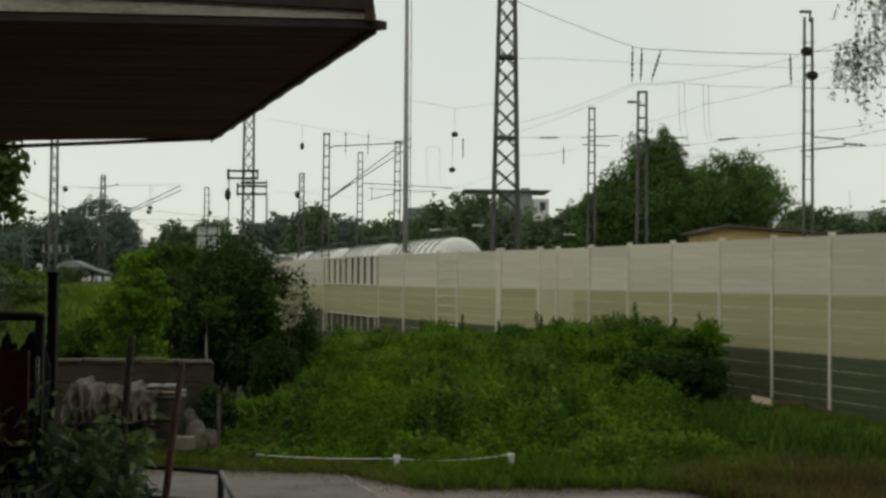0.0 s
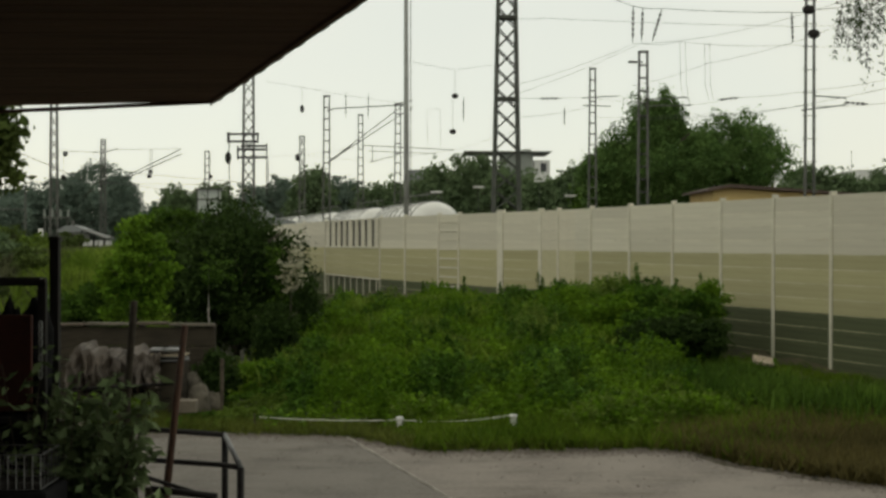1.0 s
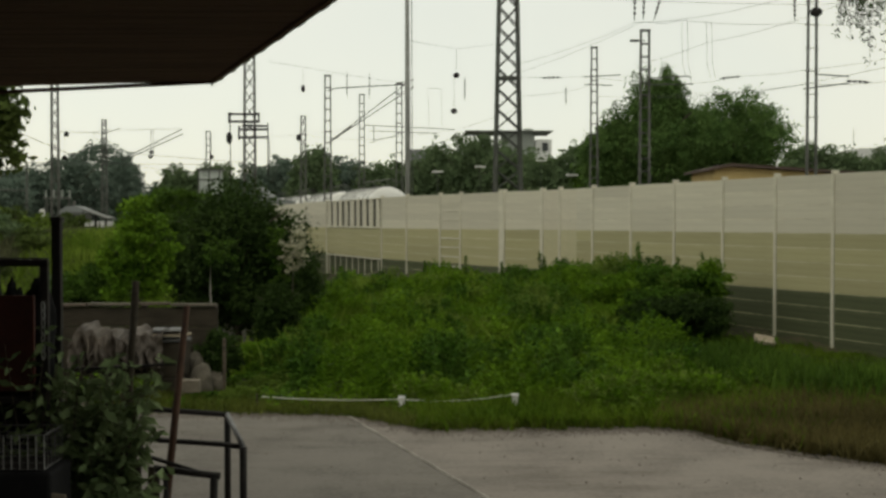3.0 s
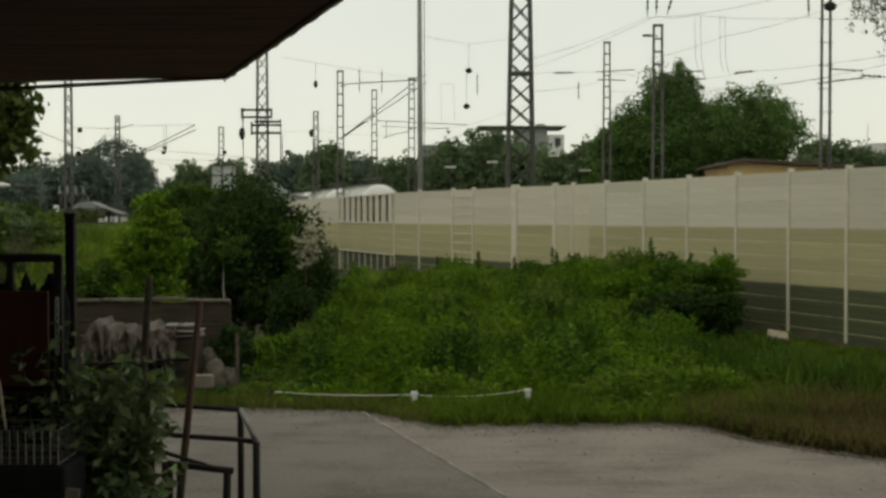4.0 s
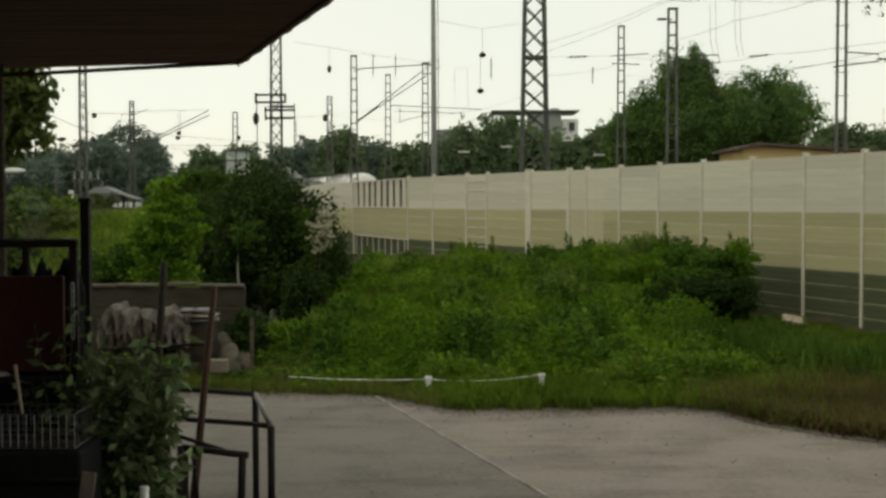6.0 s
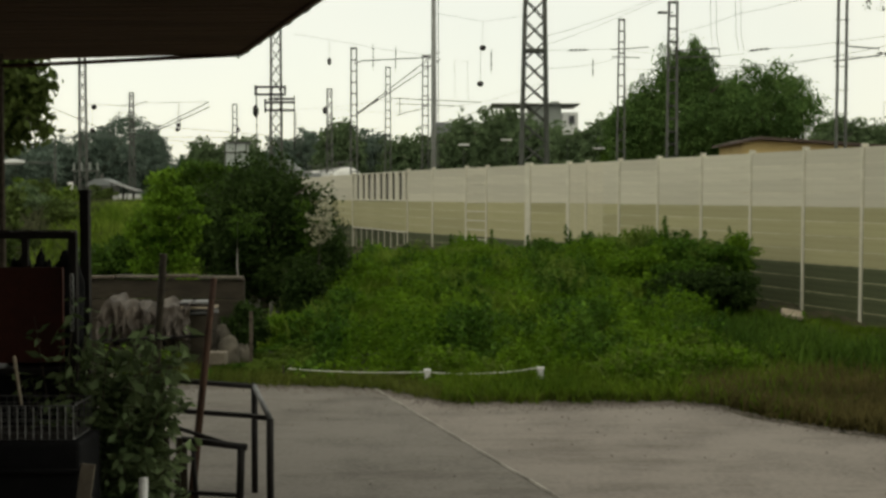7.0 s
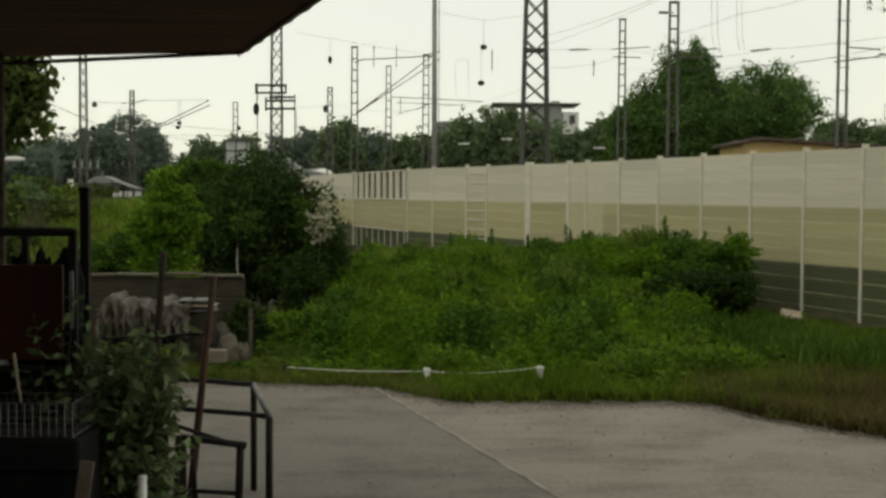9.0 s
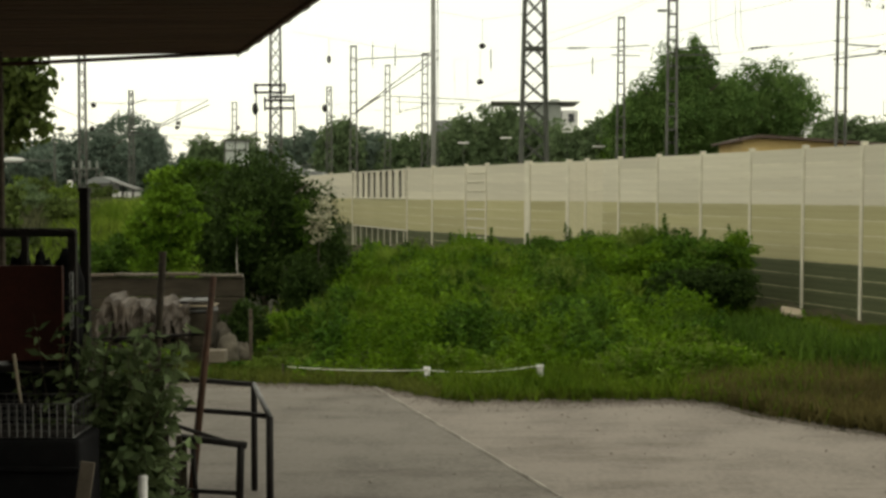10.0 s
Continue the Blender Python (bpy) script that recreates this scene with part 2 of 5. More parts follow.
def prism(outline, y0, y1):
    """An outline in x and z, drawn out from y0 to y1."""
    bm = bmesh.new()
    a = [bm.verts.new((x, y0, z)) for x, z in outline]
    b = [bm.verts.new((x, y1, z)) for x, z in outline]
    n = len(a)
    for i in range(n):
        bm.faces.new((a[i], a[(i + 1) % n], b[(i + 1) % n], b[i]))
    bm.faces.new(a[::-1])
    bm.faces.new(b)
    bmesh.ops.recalc_face_normals(bm, faces=bm.faces[:])
    return bm


def slab(outline, z0, z1):
    """An outline in x and y, from z0 up to z1."""
    bm = bmesh.new()
    a = [bm.verts.new((x, y, z0)) for x, y in outline]
    b = [bm.verts.new((x, y, z1)) for x, y in outline]
    n = len(a)
    for i in range(n):
        bm.faces.new((a[i], a[(i + 1) % n], b[(i + 1) % n], b[i]))
    bm.faces.new(a[::-1])
    bm.faces.new(b)
    bmesh.ops.recalc_face_normals(bm, faces=bm.faces[:])
    return bm


def leaf_object(name, pts, size, mat, parent=None, up=0.35, slim=0.55, rng=None, droop=0.0, along=None):
    """Many small folded leaves at the given points, joined into one mesh."""
    rng = rng or np.random.default_rng(1)
    n = len(pts)
    s = size * rng.uniform(0.55, 1.35, n)[:, None]
    axis = rng.normal(size=(n, 3))
    axis[:, 2] = axis[:, 2] * (1 - abs(droop)) + up - droop * 2
    if along is not None:
        axis = along + 0.35 * rng.normal(size=(n, 3))
    axis /= np.linalg.norm(axis, axis=1)[:, None]
    side = np.cross(axis, rng.normal(size=(n, 3)))
    side /= np.linalg.norm(side, axis=1)[:, None] + 1e-6
    nor = np.cross(axis, side)
    v = np.empty((n, 4, 3))
    v[:, 0] = pts - axis * s * 0.5
    v[:, 1] = pts + side * s * slim * 0.5 + nor * s * 0.08
    v[:, 2] = pts + axis * s * 0.5 - nor * s * 0.06
    v[:, 3] = pts - side * s * slim * 0.5 + nor * s * 0.08
    me = bpy.data.meshes.new(name)
    me.vertices.add(n * 4)
    me.vertices.foreach_set("co", v.reshape(-1).astype(np.float32))
    me.loops.add(n * 4)
    me.loops.foreach_set("vertex_index", np.arange(n * 4, dtype=np.int32))
    me.polygons.add(n)
    me.polygons.foreach_set("loop_start", np.arange(0, n * 4, 4, dtype=np.int32))
    me.update(calc_edges=True)
    me.materials.append(mat)
    ob = new(name, me)
    if parent:
        ob.parent = parent
    return ob


def crown_points(rng, centre, radii, clumps, leaves, spread, low=-1.0, ragged=0):
    """Leaf places: sprays gathered on lobes that bulge from a lumpy crown, with gaps between them."""
    out = []
    centre, radii = np.array(centre, float), np.array(radii, float)
    lobes = []
    for k in range(18):
        d = rng.normal(size=3)
        d /= np.linalg.norm(d)
        lobes.append((centre + d * radii * rng.uniform(0.45, 0.78), rng.uniform(0.24, 0.42)))
    for k in range(ragged):
        d = rng.normal(size=3)
        d /= np.linalg.norm(d)
        lobes.append((centre + d * radii * rng.uniform(0.6, 1.0), rng.uniform(0.2, 0.34)))
    for k in range(12):
        d = rng.normal(size=3)
        d /= np.linalg.norm(d)
        lobes.append((centre + d * radii * rng.uniform(0.72, 0.9), rng.uniform(0.14, 0.24)))
    for k in range(5):
        lobes.append((centre + rng.uniform(-0.4, 0.4, 3) * radii, 0.5))
    lobes.append((centre, 0.62))
    lobes.append((centre - radii * (0, 0, 0.3), 0.62))
    weight = np.array([r ** 2 for _, r in lobes])
    pick = rng.choice(len(lobes), clumps, p=weight / weight.sum())
    for k in pick:
        c, r = lobes[k]
        d = rng.normal(size=3)
        d /= np.linalg.norm(d)
        d[2] = abs(d[2]) if d[2] < low else d[2]
        p = c + d * radii * r * rng.uniform(0.5, 1.0) ** 0.5 * (0.85 + 0.3 * noise.noise(Vector(d * 2.3) + Vector(c)))
        e = rng.normal(size=(leaves, 3))
        e /= np.linalg.norm(e, axis=1)[:, None]
        e *= rng.random((leaves, 1)) ** 0.45 * spread * rng.uniform(0.6, 1.3)
        out.append(p + e * np.array((1.15, 1.15, 0.6)))
    return np.concatenate(out)


def full_crown(rng, centre, radii, n, twig, ragged=0.22, taper=0.0, low=-1.0):
    """Leaf places in small sprays that fill an uneven crown; taper narrows it towards its top."""
    m = n // 9
    d = rng.normal(size=(m, 3))
    d /= np.linalg.norm(d, axis=1)[:, None]
    swell = np.zeros(m)
    for k in range(16):
        w = rng.normal(size=3) * (2.2 if k < 6 else 6.5)
        swell += (0.28 if k < 6 else 0.2) * np.sin(d @ w + rng.uniform(0, 6.28))
    r = (0.42 + 0.58 * rng.random(m) ** 0.45) * (1 + ragged * swell) * (1 + 0.10 * np.abs(rng.normal(size=m)) * (rng.random(m) < 0.25))
    p = d * r[:, None]
    p[:, 2] = np.maximum(p[:, 2], low)
    p[:, :2] *= (1 - taper * np.clip(p[:, 2] + 0.2, 0, 1.1))[:, None]
    p = np.array(centre, float) + p * np.array(radii, float) * 0.86
    e = rng.normal(size=(m, 9, 3)) * twig * np.array((0.7, 0.7, 0.4))
    return (p[:, None, :] + e).reshape(-1, 3)


def tree(name, at, height, radii, mat, label, category="tree", clumps=120, leaves=90, leaf=0.3, spread=0.5, trunk=0.18, bark=None, seed=0, crown_z=None, low=-0.6, lean=(0, 0), group="", ragged=0, full=False, taper=0.0):
    rng = np.random.default_rng(seed)
    root = thing(name, at, label, category, group)
    cz = crown_z if crown_z is not None else height - radii[2]
    bm = bmesh.new()
    top = (lean[0], lean[1], cz + radii[2] * 0.3)
    add_tube(bm, [(0, 0, -0.15), (lean[0] * 0.2, lean[1] * 0.2, cz * 0.4), (lean[0] * 0.7, lean[1] * 0.7, cz * 0.85), top], [trunk, trunk * 0.8, trunk * 0.6, trunk * 0.2], 8)
    part("trunk", bm, bark or BARK, root, smooth=True)
    for k in range(7):
        a = k * 2.4 + rng.uniform(-0.4, 0.4)
        z0 = max(cz * 0.55, cz - radii[2] * 0.8) + k * radii[2] * 0.12
        p0 = np.array((lean[0] * 0.6, lean[1] * 0.6, z0))
        p1 = p0 + np.array((math.cos(a) * radii[0] * 0.4, math.sin(a) * radii[1] * 0.4, radii[2] * 0.3))
        p2 = p0 + np.array((math.cos(a) * radii[0] * 0.8, math.sin(a) * radii[1] * 0.8, radii[2] * 0.5))
        part("limb", add_tube(bmesh.new(), [p0, p1, p2], [trunk * 0.45, trunk * 0.3, trunk * 0.1], 6), bark or BARK, root, smooth=True)
    if full:
        pts = full_crown(rng, (lean[0], lean[1], cz), radii, clumps * leaves, spread * 0.6, 0.2 + 0.01 * ragged, taper)
    else:
        pts = crown_points(rng, (lean[0], lean[1], cz), radii, clumps, leaves, spread, low, ragged)
    tagged(leaf_object("crown", pts, leaf, mat, root, rng=rng), kind="stuff")
    return root


# ---------------------------------------------------------------- ground
def smooth(a, b, v):
    t = np.clip((v - a) / (b - a), 0, 1)
    return t * t * (3 - 2 * t)


# plan of the noise barrier's posts, east to west
LINE = [(11.6, 21.2), (10.85, 23.1), (10.05, 25.1), (9.34, 27.04), (8.62, 29.0), (7.91, 31.2), (7.12, 33.4), (6.33, 35.7), (5.53, 38.0), (5.18, 39.2), (4.75, 40.2), (4.27, 41.3), (3.05, 43.3), (1.69, 46.6), (0.93, 47.9), (-0.40, 50.6), (-1.52, 53.4), (-4.62, 62.8), (-6.2, 67.8), (-8.9, 76.5), (-11.6, 85.0), (-14.4, 94.0)]


def wall_x(y):
    ys, xs = [p[1] for p in LINE], [p[0] for p in LINE]
    return np.interp(y, ys, xs)


def ground_z(x, y):
    x, y = np.asarray(x, float), np.asarray(y, float)
    ripple = 0.06 * np.sin(x * 1.7 + 0.6 * y) * np.sin(y * 0.9) + 0.04 * np.sin(x * 3.1 - y * 2.3)
    behind = smooth(-0.4, 0.6, x - wall_x(y))
    start = 19.3 + np.maximum(0, x - 1.5) * 1.5
    ridge = np.interp(x, [-4, 0, 4, 7], [36, 38, 34, 28])
    bank = smooth(0, 1, (y - start) / np.maximum(ridge - start, 1)) * np.interp(x, [-4, -1, 3, 6], [0.72, 0.85, 0.98, 1.2])
    bank = bank * smooth(-3.5, -1.7, x) * (1 - smooth(6.3, 7.3, x)) * (1 - behind)
    rough = smooth(18.4, 20.5, y)
    # railway level behind the wall, and the grassy slope that climbs to it further west
    rail = 0.75 * behind * smooth(22, 30, y)
    slope = 2.15 * smooth(33, 42, y) * (1 - smooth(-8.5, -6.5, x)) * (1 - smooth(95, 140, y) * 0.3)
    return np.maximum(bank, np.maximum(rail, slope)) + ripple * rough - 0.012


def make_ground():
    xs = np.concatenate([np.linspace(-1500, -60, 14), np.linspace(-40, -14, 14), np.arange(-13, 14.01, 0.4), np.linspace(16, 60, 12), np.linspace(90, 1500, 12)])
    ys = np.concatenate([np.linspace(-300, -10, 8), np.arange(-6, 46, 0.45), np.linspace(47, 110, 40), np.linspace(125, 400, 12), np.linspace(500, 3500, 10)])
    X, Y = np.meshgrid(xs, ys)
    Z = ground_z(X, Y)
    nx, ny = len(xs), len(ys)
    me = bpy.data.meshes.new("ground")
    idx = np.arange(nx * ny).reshape(ny, nx)
    quads = np.stack([idx[:-1, :-1], idx[:-1, 1:], idx[1:, 1:], idx[1:, :-1]], -1).reshape(-1, 4)
    me.from_pydata(np.stack([X, Y, Z], -1).reshape(-1, 3).tolist(), [], quads.tolist())
    me.materials.append(SOIL)
    for p in me.polygons:
        p.use_smooth = True
    tagged(new("ground", me), "dark weedy soil and rough grass ground", "ground", kind="structure")


make_ground()

# concrete yard: a greyer slab and a paler, sandier one, with a raised joint between
part("pavement", slab([(-14, -8), (5.9, -8), (1.11, 11.57), (-1.05, 18.16), (-2.60, 18.43), (-4.20, 18.70), (-14, 18.9)], -0.15, 0.0), CONCRETE_A)
tagged(bpy.data.objects["pavement"], "worn grey concrete yard slab", "pavement", kind="structure")
part("pavement_sandy", slab([(5.95, -8), (20, -8), (20, 9.5), (5.29, 14.53), (4.92, 14.80), (4.51, 15.27), (4.02, 15.85), (3.77, 16.70), (3.30, 17.07), (2.08, 16.88), (0.91, 16.88), (0.13, 16.88), (-0.27, 17.35), (-0.69, 17.75), (-1.01, 18.16), (1.13, 11.57)], -0.15, -0.006), CONCRETE_B)
tagged(bpy.data.objects["pavement_sandy"], "pale sandy concrete yard slab with ragged edge", "pavement", kind="structure")


def grit():
    """Crumbs of gravel and dirt along the ragged edge of the yard and over its slabs."""
    rng = np.random.default_rng(61)
    n = 9000
    x = rng.uniform(-4.5, 8.5, n)
    edge = np.interp(x, [-14, -3.4, -1.1, -0.7, -0.3, 0.1, 3.3, 3.9, 4.2, 4.7, 5.1, 5.4, 20], [18.8, 18.5, 18.2, 17.75, 17.35, 16.9, 17.1, 16.7, 15.9, 15.3, 14.9, 14.5, 9.5])
    y = edge + 0.12 - np.abs(rng.normal(0, 1, n)) * np.where(rng.random(n) < 0.95, 0.28, 2.5)
    r = rng.uniform(0.006, 0.021, n)
    base = np.array([(1, 0, 0), (-0.5, 0.87, 0), (-0.5, -0.87, 0), (0, 0, 1.0)])
    v = base[None] * r[:, None, None] * rng.uniform(0.6, 1.3, (n, 4, 1))
    ang = rng.uniform(0, 6.28, n)
    c, sn = np.cos(ang)[:, None], np.sin(ang)[:, None]
    vx, vy = v[..., 0] * c - v[..., 1] * sn, v[..., 0] * sn + v[..., 1] * c
    pts = np.stack([vx + x[:, None], vy + y[:, None], v[..., 2] + 0.0], -1).reshape(-1, 3)
    i = np.arange(n)[:, None] * 4
    faces = np.concatenate([i + np.array(f) for f in ((0, 1, 3), (1, 2, 3), (2, 0, 3))])
    me = bpy.data.meshes.new("grit")
    me.from_pydata(pts.tolist(), [], faces.tolist())
    me.materials.append(CONCRETE_B)
    tagged(new("grit", me), "loose gravel crumbs along the yard's ragged edge", "gravel", kind="stuff")


grit()


# ---------------------------------------------------------------- noise barrier
WALL_H = 4.0
ROWS_OF_BOARDS = 12


def frame_between(a, b, z=0.0):
    """A frame whose x runs from a to b and whose y points to the railway."""
    d = Vector((b[0] - a[0], b[1] - a[1], 0))
    ang = math.atan2(d.y, d.x)
    return Matrix.Translation((a[0], a[1], z)) @ Matrix.Rotation(ang, 4, "Z"), d.length


def noise_barrier():
    root = thing("wall_north", (0, 0, 0), "long pale and khaki railway noise barrier with olive foot", "noise barrier", kind="structure")
    for i, p in enumerate(LINE):
        if i == 9:
            continue  # the boards change colour here without a post
        wide = 0.36 if i == 12 else 0.17 if i == 11 else 0.08
        ang = frame_between(LINE[max(i - 1, 0)], LINE[min(i + 1, len(LINE) - 1)])[0].to_3x3().to_4x4()
        post = part("post", box(0, 0, 2.0, wide, 0.16, 4.16), POST_PALE, root, bevel=0.008)
        post.matrix_basis = Matrix.Translation((p[0], p[1], 0)) @ ang
    hb = WALL_H / ROWS_OF_BOARDS
    for i in range(len(LINE) - 1):
        m, ln = frame_between(LINE[i], LINE[i + 1])
        glazed = i == 16
        ribbed = i == 13
        meshes = {}
        for r in range(ROWS_OF_BOARDS):
            z = (r + 0.5) * hb
            mat = BOARD_DARK if r < 4 else (KHAKI_FRESH if i in (9, 10) else BOARD_KHAKI) if r < 8 else BOARD_FRESH if i in (9, 10) else BOARD_PALE
            if glazed and (r < 4 or r >= 8):
                continue
            if mat not in meshes:
                bm = bmesh.new()
                gap = 0.004 if i in (8, 9) else 0.09
                add_box(bm, ln / 2, 0, 0, ln - gap, 0.09, hb - 0.002)
                add_box(bm, ln / 2, 0.004, hb / 2 - 0.014, ln - gap, 0.09, 0.02)
                ob = part("board", bm, mat, root)
                ob.data.materials.append(SEAM_LOW if r < 4 else SEAM_MID if r < 8 else SEAM)
                for poly in ob.data.polygons:
                    poly.material_index = 1 if poly.index >= 6 else 0
                meshes[mat] = ob.data
            else:
                ob = new("board", meshes[mat])
                ob.parent = root
            ob.matrix_basis = m @ Matrix.Translation((0, 0, z))
        if ribbed:
            for k in range(10):
                rib = part("rib", box(ln / 2, 0.055, 0.5 + k * 0.36, ln - 0.1, 0.03, 0.045), POST_PALE, root)
                rib.matrix_basis = m
        if glazed:
            pitch = (ln - 0.1) / 9
            for z0, back, w, mat in ((0.0, BOARD_DARK, 0.09, POST_PALE), (2.68, PANE, 0.56, BOARD_PALE)):
                g = part("pane", box(ln / 2, -0.03, z0 + 0.65, ln - 0.1, 0.03, 1.28), back, root)
                g.matrix_basis = m
                for k in range(9):
                    b = part("slat", box(0.05 + (k + 0.5) * pitch, 0.03, z0 + 0.65, w * (0.9 + 0.12 * ((k * 5) % 3)), 0.06 if z0 else 0.025, 1.26), mat, root)
                    b.matrix_basis = m
                for z in (z0 + 0.02, z0 + 1.29):
                    r = part("rail", box(ln / 2, 0.04, z, ln - 0.08, 0.1, 0.06), POST_PALE, root)
                    r.matrix_basis = m


# ---------------------------------------------------------------- canopy over the loading place
def canopy():
    root = thing("canopy", (0, 0, 0), "dark timber canopy roof with flaking fascia", "canopy")
    near, far, zf = 6.70, 11.95, 4.28
    skew = 0.75  # the far edge runs back towards the house
    xr0, xr1, xl = -0.25, -1.98, -5.25
    n = 24
    for k in range(n):
        a, b = k / n, (k + 1) / n - 0.003
        y0, y1 = near + (far - near) * a, near + (far - near) * b
        x0, x1 = xr0 + (xr1 - xr0) * a, xr0 + (xr1 - xr0) * b
        jag = 0.035 + 0.022 * ((k * 7) % 3 - 1)
        part("board", slab([(xl, y0 + skew * a), (x0 + jag, y0), (x1 + jag, y1), (xl, y1 + skew * b)], zf, zf + 0.020 + 0.006 * (k % 2)), ROOF_UNDER, root)
    part("roof_sheet", slab([(xl, near - 0.12), (xr0 + 0.02, near - 0.05), (xr1 + 0.03, far + 0.03), (xl, far + skew + 0.03)], zf + 0.031, zf + 0.085), ROOF_TOP, root)
    # layered edge towards the yard: a drip board, a flaking fascia that is deeper at the house, a felt edge above
    part("drip_board", slab([(xl, near - 0.26), (xr0 + 0.05, near - 0.09), (xr0 + 0.085, near - 0.05), (xr0 + 0.05, near - 0.02), (xl, near - 0.03)], zf - 0.005, zf + 0.04), ROOF_TOP, root)
    bm = bmesh.new()
    f0, f1 = (xl, near - 0.27), (xr0 + 0.0, near - 0.10)
    v = [bm.verts.new(p) for p in ((*f0, zf + 0.045), (*f1, zf + 0.042), (*f1, zf + 0.085), (*f0, zf + 0.24))]
    w = [bm.verts.new((q.co.x, q.co.y + 0.03, q.co.z)) for q in v]
    for i in range(4):
        bm.faces.new((v[i], v[(i + 1) % 4], w[(i + 1) % 4], w[i]))
    bm.faces.new(v)
    bm.faces.new(w[::-1])
    bmesh.ops.recalc_face_normals(bm, faces=bm.faces[:])
    part("fascia", bm, FASCIA, root)
    bm = bmesh.new()
    v = [bm.verts.new(p) for p in ((xl, near - 0.30, zf + 0.245), (xr0 + 0.01, near - 0.12, zf + 0.087), (xr0 + 0.01, near - 0.12, zf + 0.16), (xl, near - 0.30, zf + 0.36))]
    w = [bm.verts.new((q.co.x, q.co.y + 0.5, q.co.z)) for q in v]
    for i in range(4):
        bm.faces.new((v[i], v[(i + 1) % 4], w[(i + 1) % 4], w[i]))
    bm.faces.new(v)
    bm.faces.new(w[::-1])
    bmesh.ops.recalc_face_normals(bm, faces=bm.faces[:])
    part("felt_edge", bm, ROOF_TOP, root)
    part("end_block", box(xr0 - 0.01, near - 0.07, zf + 0.075, 0.05, 0.1, 0.09), ROOF_UNDER, root)
    part("edge_batten", slab([(xr0 - 0.02, near - 0.02), (xr0 + 0.03, near - 0.02), (xr1 + 0.005, far + 0.02), (xr1 - 0.045, far + 0.02)], zf - 0.02, zf - 0.002), ROOF_UNDER, root)
    # stay rod below the far edge, and the post that carries it
    part("stay_rod", add_tube(bmesh.new(), [(xl, far + 0.05, 4.13), (-4.34, far + 0.05, 4.16), (-2.00, far + 0.05, 4.28)], 0.02, 8), RUST, root)
    part("hook", rod((-2.0, far - 0.02, 4.24), (-2.0, far + 0.06, 4.31), 0.012, seg=6), GALVANISED, root)
    part("support_post", rod((-4.35, far + 0.05, 0), (-4.35, far + 0.05, 4.3), 0.032, seg=10), WOOD_OLD, root)
    return root


def hall():
    """An unseen building added behind and beside the camera to block light; the canopy leans on it."""
    wall = part("wall_south", box(0, -3.2, 3.6, 30, 0.3, 7.2), UNSEEN_WALL)
    tagged(wall, "unseen plain rendered wall added behind the camera", "wall", kind="structure")
    wall = part("wall_west", box(-5.45, 4.4, 3.6, 0.4, 15.0, 7.2), UNSEEN_WALL)
    tagged(wall, "unseen plain rendered side wall added to shade the left foreground", "wall", kind="structure")
    # roof out of view, added to keep sky light off the foreground
    roof = part("ceiling", slab([(-5.6, -3.3), (6.5, -3.3), (6.5, 4.4), (-5.6, 4.4)], 5.6, 5.8), ROOF_UNDER)
    tagged(roof, "unseen dark timber roof added to shade the foreground", "ceiling", kind="structure")


UNSEEN_WALL = material("unseen_wall_render", (0.13, 0.12, 0.105), (0.22, 0.20, 0.18), 0.8, 0.95, bump=0.2)
hall()
noise_barrier()
canopy()


# ---------------------------------------------------------------- masts
def lattice(name, at, height, w0, w1, mat, label, step=0.9, bar=0.035, depth=0.6, sway=0):
    root = thing(name, at, label, "catenary mast")
    for sx in (-1, 1):
        for sy in (-1, 1):
            a = (sx * w0 / 2, sy * w0 / 2 * depth, -0.3)
            b = (sx * w1 / 2, sy * w1 / 2 * depth, height)
            part("leg", rod(a, b, bar, bar * 0.85, 4), mat, root)
    n = max(2, int(height / step))
    for sy in (-1, 1):
        for k in range(n):
            u, v = k / n, (k + 1) / n
            wa, wb = (w0 + (w1 - w0) * u) / 2, (w0 + (w1 - w0) * v) / 2
            ya, yb = sy * wa * depth, sy * wb * depth
            if step > 0.7:
                part("brace", rod((-wa, ya, u * height), (wb, yb, v * height), bar * 0.3, seg=4), mat, root)
                part("brace", rod((wa, ya, u * height), (-wb, yb, v * height), bar * 0.3, seg=4), mat, root)
            else:
                part("brace", rod((-wa, ya, u * height), (wa, ya, u * height), bar * 0.55, seg=4), mat, root)
    part("cap", box(0, 0, height + 0.03, w1 + 0.1, w1 * depth + 0.1, 0.08), mat, root)
    return root


tower = lattice("lattice_tower", (4.46, 60, 0.5), 18.0, 1.42, 0.70, STEEL_GREEN, "tall tapered riveted steel lattice tower mast", step=1.0, bar=0.12)
for z in (10.00, 14.01):
    part("band", box(0, 0, z - 0.5, 1.42 - 0.04 * z + 0.12, 0.8, 0.16), STEEL_GREEN, tower)

LATTICES = [
    # x, y, top, foot width, top width, bar
    (-26.57, 90, 14.68, 0.58, 0.42, 0.06),
    (-33.19, 130, 13.76, 0.55, 0.4, 0.07),
    (-9.59, 70, 14.66, 0.70, 0.5, 0.062),
    (-9.33, 100, 11.58, 0.5, 0.36, 0.06),
    (-5.13, 70, 11.28, 0.42, 0.3, 0.05),
    (-4.09, 90, 12.30, 0.48, 0.32, 0.05),
    (-1.16, 78, 11.77, 0.46, 0.32, 0.05),
    (10.17, 70, 12.94, 0.5, 0.3, 0.05),
    (10.85, 58, 12.03, 0.5, 0.38, 0.055),
    (-18.79, 110, 11.07, 0.45, 0.35, 0.05),
]
